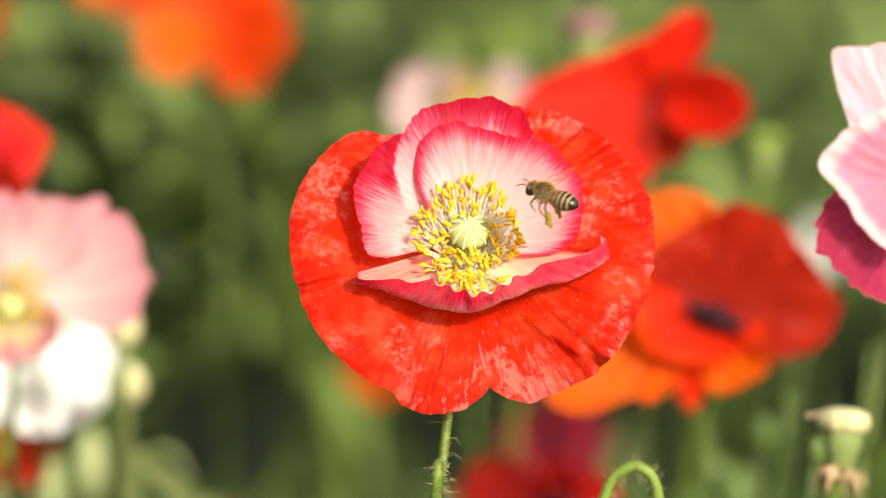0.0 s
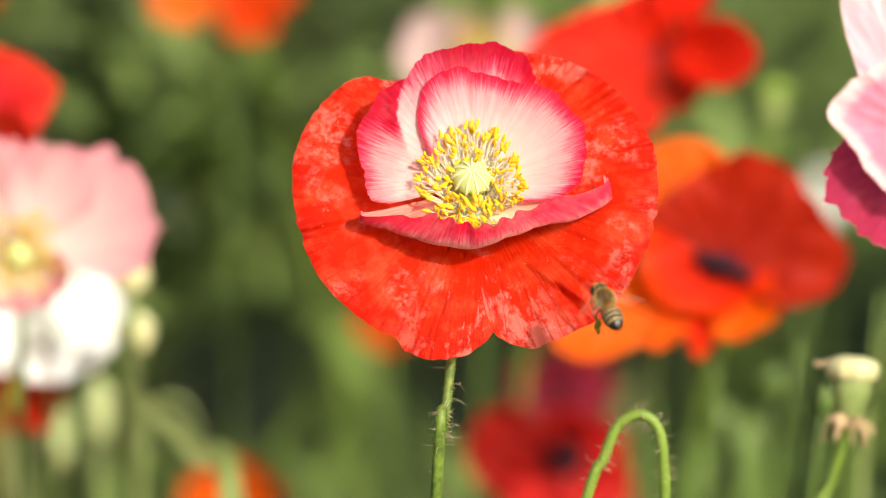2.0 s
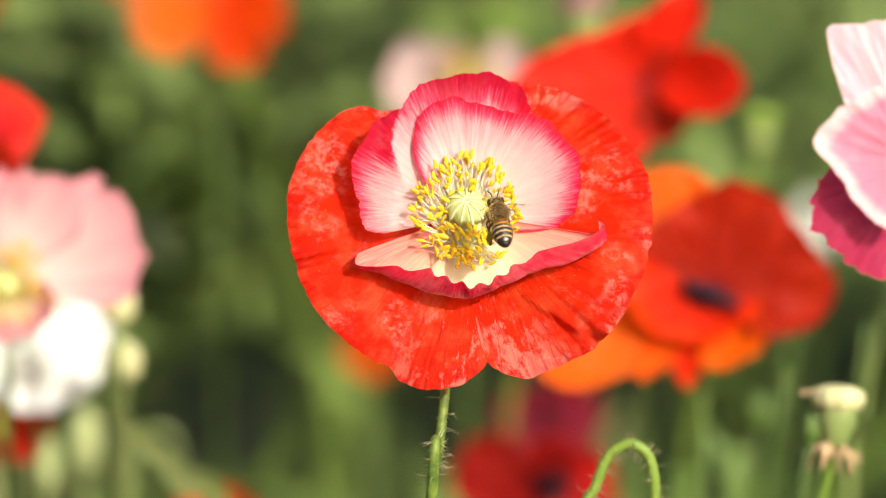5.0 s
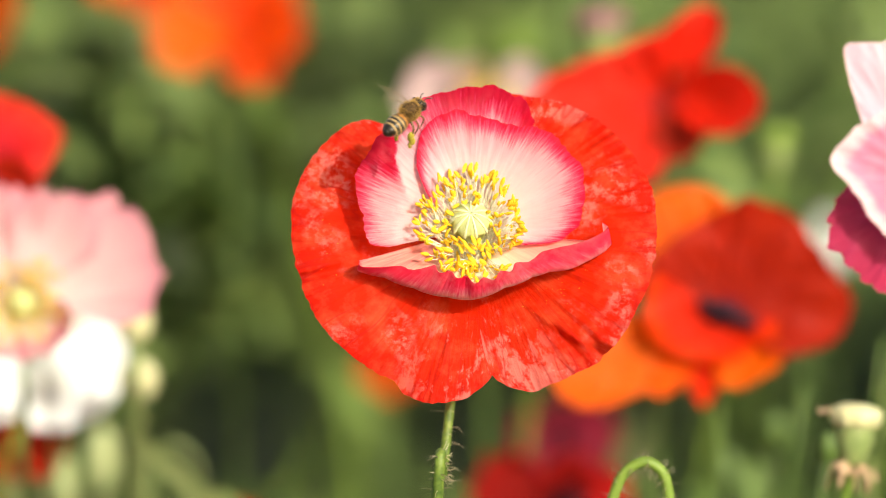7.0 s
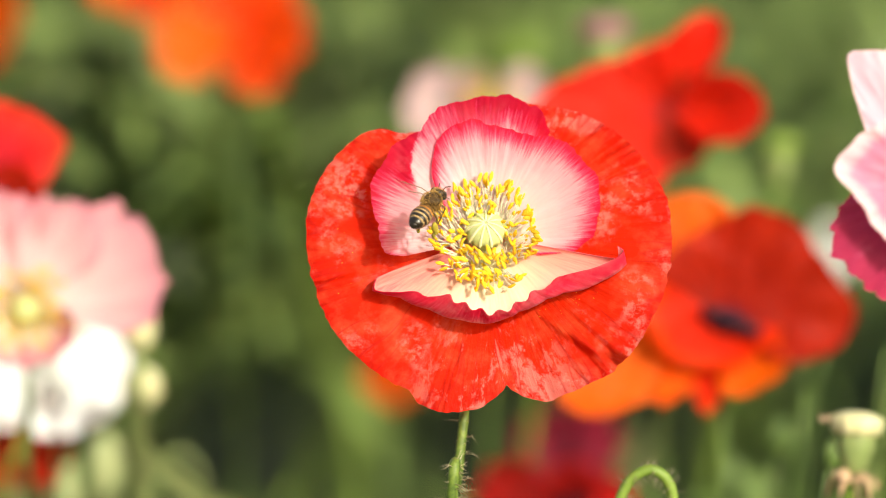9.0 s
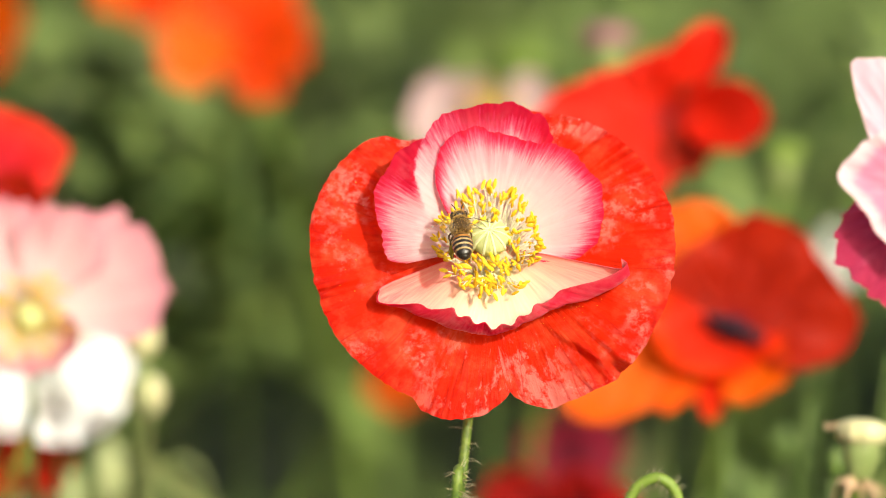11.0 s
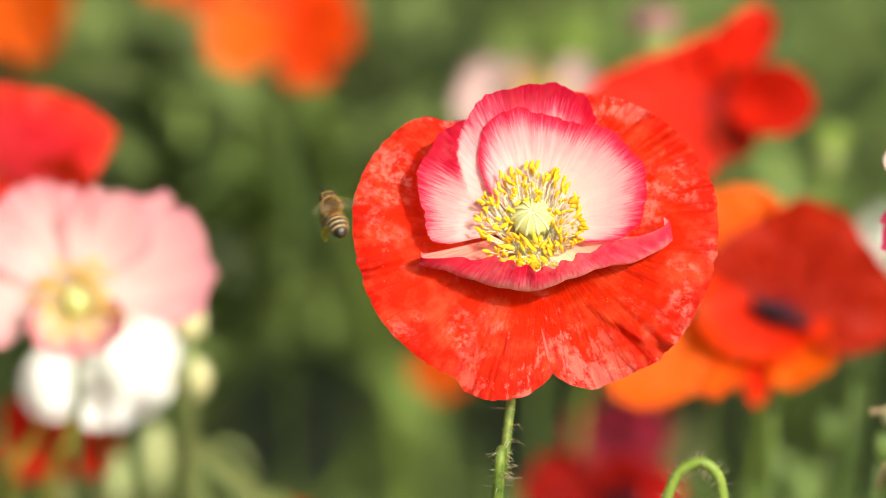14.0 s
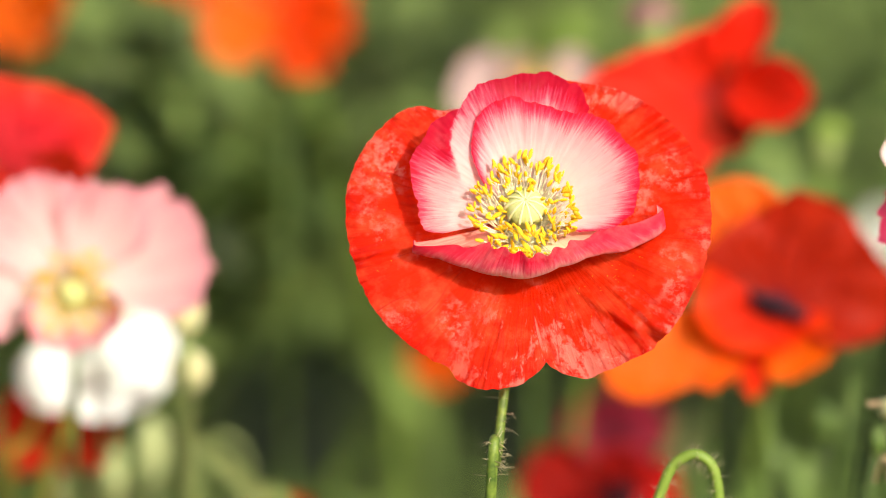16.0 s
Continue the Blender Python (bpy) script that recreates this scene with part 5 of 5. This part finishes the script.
FLIGHT = [
    (0.0, 0.0217, 1.2504, 0.6454, -25.3, -12.4, 150.7),
    (0.1, 0.0097, 1.2486, 0.6428, -19.6, -23.3, 135.0),
    (0.2, 0.0030, 1.2468, 0.6432, -14.0, -34.2, 119.3),
    (0.3, -0.0030, 1.2453, 0.6410, -8.6, -37.4, 108.0),
    (0.4, -0.0116, 1.2439, 0.6363, -3.1, -40.6, 96.7),
    (0.5, -0.0231, 1.2424, 0.6320, 2.3, -43.8, 85.4),
    (0.6, -0.0244, 1.2379, 0.6283, 4.2, -46.7, 81.9),
    (0.7, -0.0125, 1.2335, 0.6278, 6.1, -49.7, 78.4),
    (0.8, -0.0007, 1.2290, 0.6269, 8.0, -52.6, 74.9),
    (0.9, 0.0005, 1.2270, 0.6268, 2.7, -46.6, 85.2),
    (1.0, -0.0028, 1.2250, 0.6225, -2.6, -40.6, 95.4),
    (1.1, -0.0078, 1.2314, 0.6170, -1.9, -43.2, 94.0),
    (1.2, -0.0085, 1.2377, 0.6149, -1.2, -45.7, 92.5),
    (1.3, -0.0062, 1.2400, 0.6151, -1.2, -45.0, 92.5),
    (1.4, -0.0068, 1.2423, 0.6152, -1.1, -44.3, 92.4),
    (1.5, -0.0059, 1.2446, 0.6141, -1.1, -43.6, 92.4),
    (1.6, -0.0007, 1.2415, 0.6145, -1.0, -41.6, 92.3),
    (1.7, 0.0183, 1.2385, 0.6073, -1.0, -39.5, 92.1),
    (1.8, 0.0315, 1.2354, 0.6136, -0.9, -37.5, 92.0),
    (1.9, 0.0364, 1.2336, 0.6184, -6.5, -35.6, 103.7),
    (2.0, 0.0310, 1.2318, 0.6163, -12.1, -33.6, 115.5),
    (2.1, 0.0311, 1.2353, 0.6147, -12.4, -34.5, 116.2),
    (2.2, 0.0410, 1.2388, 0.6154, -12.7, -35.3, 116.8),
    (2.3, 0.0406, 1.2399, 0.6198, -16.3, -36.5, 124.9),
    (2.4, 0.0374, 1.2411, 0.6222, -19.8, -37.8, 132.9),
    (2.5, 0.0383, 1.2422, 0.6216, -23.4, -39.0, 141.0),
    (2.6, 0.0378, 1.2430, 0.6230, -24.2, -35.3, 144.6),
    (2.7, 0.0438, 1.2437, 0.6257, -25.1, -31.5, 148.2),
    (2.8, 0.0501, 1.2445, 0.6321, -25.9, -27.8, 151.8),
    (2.9, 0.0475, 1.2452, 0.6319, -25.8, -25.2, 151.9),
    (3.0, 0.0474, 1.2458, 0.6334, -25.6, -22.7, 151.9),
    (3.1, 0.0466, 1.2462, 0.6351, -25.6, -22.7, 151.9),
    (3.2, 0.0465, 1.2467, 0.6374, -25.6, -22.7, 151.9),
    (3.7, 0.0363, 1.2457, 0.6423, -23.3, -29.2, 143.3),
    (4.3, 0.0206, 1.2466, 0.6418, -17.0, -40.4, 125.4),
    (4.9, 0.0129, 1.2485, 0.6365, -8.3, -41.7, 106.7),
    (5.3, 0.0120, 1.2542, 0.6345, -5.5, -41.9, 101.0),
    (5.4, 0.0130, 1.2543, 0.6386, -6.3, -41.6, 102.5),
    (5.5, 0.0120, 1.2544, 0.6356, -7.0, -41.3, 104.1),
    (5.6, 0.0093, 1.2547, 0.6353, -8.2, -40.9, 106.6),
    (5.7, 0.0079, 1.2549, 0.6381, -9.5, -40.5, 109.2),
    (5.8, 0.0021, 1.2552, 0.6393, -10.7, -40.1, 111.7),
    (5.9, 0.0004, 1.2552, 0.6414, -7.1, -39.8, 104.4),
    (6.0, -0.0024, 1.2551, 0.6435, -3.6, -39.5, 97.1),
    (6.1, -0.0061, 1.2499, 0.6473, -7.9, -38.0, 106.1),
    (6.2, -0.0123, 1.2446, 0.6568, -12.2, -36.5, 115.2),
    (6.3, -0.0239, 1.2467, 0.6651, -6.6, -36.7, 103.6),
    (6.4, -0.0322, 1.2488, 0.6639, -0.9, -37.0, 92.1),
    (6.5, -0.0291, 1.2509, 0.6625, 4.7, -37.2, 80.5),
    (6.6, -0.0220, 1.2529, 0.6599, 6.8, -35.8, 76.1),
    (6.7, -0.0176, 1.2549, 0.6603, 8.9, -34.4, 71.8),
    (6.8, -0.0166, 1.2569, 0.6615, 11.0, -33.0, 67.4),
    (6.9, -0.0170, 1.2552, 0.6603, 15.5, -28.4, 56.7),
    (7.0, -0.0101, 1.2535, 0.6601, 19.9, -23.9, 46.1),
    (7.1, -0.0004, 1.2517, 0.6570, 16.6, -28.2, 54.1),
    (7.2, 0.0134, 1.2498, 0.6569, 13.3, -32.6, 62.2),
    (7.3, 0.0262, 1.2541, 0.6577, 4.5, -36.0, 80.3),
    (7.4, 0.0306, 1.2583, 0.6563, -4.2, -39.5, 98.3),
    (7.5, 0.0291, 1.2626, 0.6593, -13.0, -42.9, 116.4),
    (7.6, 0.0281, 1.2575, 0.6675, -17.1, -35.9, 127.6),
    (7.7, 0.0154, 1.2524, 0.6660, -21.1, -29.0, 138.9),
    (7.8, 0.0013, 1.2473, 0.6690, -25.2, -22.0, 150.1),
    (7.9, -0.0085, 1.2454, 0.6657, -24.3, -23.2, 147.0),
    (8.0, -0.0134, 1.2434, 0.6605, -23.4, -24.4, 143.9),
    (8.1, -0.0254, 1.2450, 0.6538, -13.0, -33.0, 119.7),
    (8.2, -0.0378, 1.2467, 0.6424, -2.7, -41.7, 95.5),
    (8.3, -0.0322, 1.2473, 0.6361, 4.8, -40.8, 79.8),
    (8.4, -0.0291, 1.2478, 0.6353, 12.2, -39.9, 64.2),
    (8.5, -0.0340, 1.2484, 0.6363, 19.7, -39.0, 48.5),
    (8.6, -0.0316, 1.2521, 0.6359, 20.5, -36.7, 46.2),
    (8.7, -0.0260, 1.2557, 0.6373, 21.2, -34.3, 43.8),
    (8.8, -0.0222, 1.2594, 0.6401, 22.0, -32.0, 41.5),
    (8.9, -0.0139, 1.2562, 0.6425, 18.8, -29.1, 49.2),
    (9.0, -0.0062, 1.2530, 0.6431, 15.6, -26.2, 56.9),
    (9.1, -0.0055, 1.2560, 0.6383, 7.4, -38.1, 75.1),
    (9.2, -0.0076, 1.2555, 0.6359, 15.6, -40.1, 58.0),
    (9.6, -0.0050, 1.2555, 0.6358, 5.7, -43.1, 78.8),
    (10.3, -0.0020, 1.2558, 0.6371, -5.2, -40.2, 100.6),
    (11.0, -0.0002, 1.2561, 0.6386, -4.1, -39.6, 98.4),
    (11.3, -0.0005, 1.2552, 0.6393, -2.4, -37.9, 95.1),
    (11.4, -0.0011, 1.2552, 0.6389, -1.8, -40.0, 93.8),
    (11.5, -0.0015, 1.2551, 0.6385, -1.1, -42.1, 92.4),
    (11.6, -0.0079, 1.2533, 0.6397, -9.0, -33.5, 111.1),
    (11.7, -0.0155, 1.2516, 0.6455, -16.8, -25.0, 129.7),
    (11.8, -0.0225, 1.2498, 0.6529, -24.7, -16.4, 148.4),
    (11.9, -0.0312, 1.2510, 0.6477, -10.8, -40.4, 112.2),
    (12.0, -0.0351, 1.2500, 0.6446, 11.1, -33.3, 67.6),
    (12.1, -0.0286, 1.2496, 0.6414, 14.2, -34.1, 60.9),
    (12.2, -0.0285, 1.2492, 0.6407, 17.3, -34.9, 54.1),
    (12.3, -0.0329, 1.2493, 0.6391, 18.9, -32.4, 49.7),
    (12.4, -0.0387, 1.2495, 0.6412, 20.6, -29.8, 45.4),
    (12.5, -0.0438, 1.2496, 0.6434, 22.2, -27.3, 41.0),
    (12.6, -0.0522, 1.2491, 0.6453, 23.1, -25.3, 38.2),
    (12.7, -0.0586, 1.2486, 0.6436, 23.9, -23.3, 35.3),
    (12.8, -0.0631, 1.2481, 0.6372, 24.8, -21.3, 32.5),
    (12.9, -0.0575, 1.2474, 0.6313, 27.4, -22.2, 21.9),
    (13.0, -0.0439, 1.2467, 0.6300, 30.0, -23.2, 11.4),
    (13.1, -0.0367, 1.2471, 0.6310, 27.8, -25.2, 21.0),
    (13.2, -0.0368, 1.2475, 0.6333, 25.6, -27.2, 30.7),
    (13.3, -0.0307, 1.2466, 0.6350, 22.5, -31.1, 39.4),
    (13.4, -0.0141, 1.2457, 0.6395, 19.4, -35.1, 48.1),
    (13.5, -0.0013, 1.2448, 0.6428, 16.3, -39.0, 56.8),
    (13.6, -0.0053, 1.2472, 0.6448, 11.6, -37.9, 66.5),
    (13.7, -0.0181, 1.2497, 0.6446, 7.0, -36.9, 76.3),
    (13.8, -0.0177, 1.2521, 0.6442, 2.3, -35.8, 86.0),
    (13.9, -0.0188, 1.2506, 0.6456, -3.8, -35.0, 98.5),
    (14.0, -0.0352, 1.2491, 0.6409, -9.8, -34.1, 110.9),
    (14.1, -0.0494, 1.2506, 0.6313, 2.9, -33.5, 84.2),
    (14.2, -0.0517, 1.2521, 0.6270, 15.6, -33.0, 57.5),
    (14.3, -0.0472, 1.2535, 0.6233, 18.8, -29.3, 48.5),
    (14.5, -0.0371, 1.2563, 0.6265, 25.2, -22.0, 30.6),
    (14.6, -0.0433, 1.2602, 0.6260, 30.4, -19.5, 5.0),
    (14.7, -0.0415, 1.2676, 0.6320, 30.4, -19.5, 5.0),
    (14.8, -0.0374, 1.2760, 0.6329, 29.6, -9.8, 2.8),
    (14.9, -0.0314, 1.2784, 0.6248, 30.4, -19.5, 5.0),
    (15.0, -0.0329, 1.2816, 0.6299, 29.7, -9.8, 2.8),
    (15.1, -0.0330, 1.2829, 0.6362, 29.6, -9.8, 2.8),
    (15.2, -0.0242, 1.2850, 0.6363, 29.6, -9.8, 2.8),
    (15.4, 0.0180, 1.2880, 0.6375, 29.6, -9.8, 2.8),
    (15.5, 0.0330, 1.2960, 0.6400, 10.0, -5.0, -50.0),
    (15.6, 0.0499, 1.2960, 0.6355, 0.0, 8.0, -100.0),
    (15.7, 0.0330, 1.2940, 0.6420, -10.0, 0.0, -150.0),
    (15.8, 0.0130, 1.2890, 0.6360, -10.0, 0.0, -170.0),
    (16.0, 0.0100, 1.2890, 0.6340, -10.0, 0.0, -170.0),
]


def motions():
    walk(poppy, [(t, pose(BASE.x, BASE.y, BASE.z + up, 0, lean, 0)) for t, lean, up in SWAY])
    for ob, rows in ((hooked, NOD), (capsule, ROCK)):
        spot = ob.location.copy()
        walk(ob, [(t, pose(*spot, back, lean, 0)) for t, back, lean in rows])
    hinge = Matrix.Translation((0, -0.008, -0.007))
    walk(lip, [(t, H @ hinge @ pose(0, 0, 0, a, 0, 0) @ hinge.inverted()) for t, a in LIP])
    walk(bee, [(t, pose(x, y, z, a, b, c)) for t, x, y, z, a, b, c in FLIGHT])
    for w, x, side, sweep in wings:
        beat = [(k / FPS, pose(x * 0.001, side * 0.0011, 0.0015, side * (10 + 32 * math.sin(2.4 * k)), 0, side * (sweep - 10 * math.cos(2.4 * k)))) for k in range(481)]
        walk(w, beat)


motions()
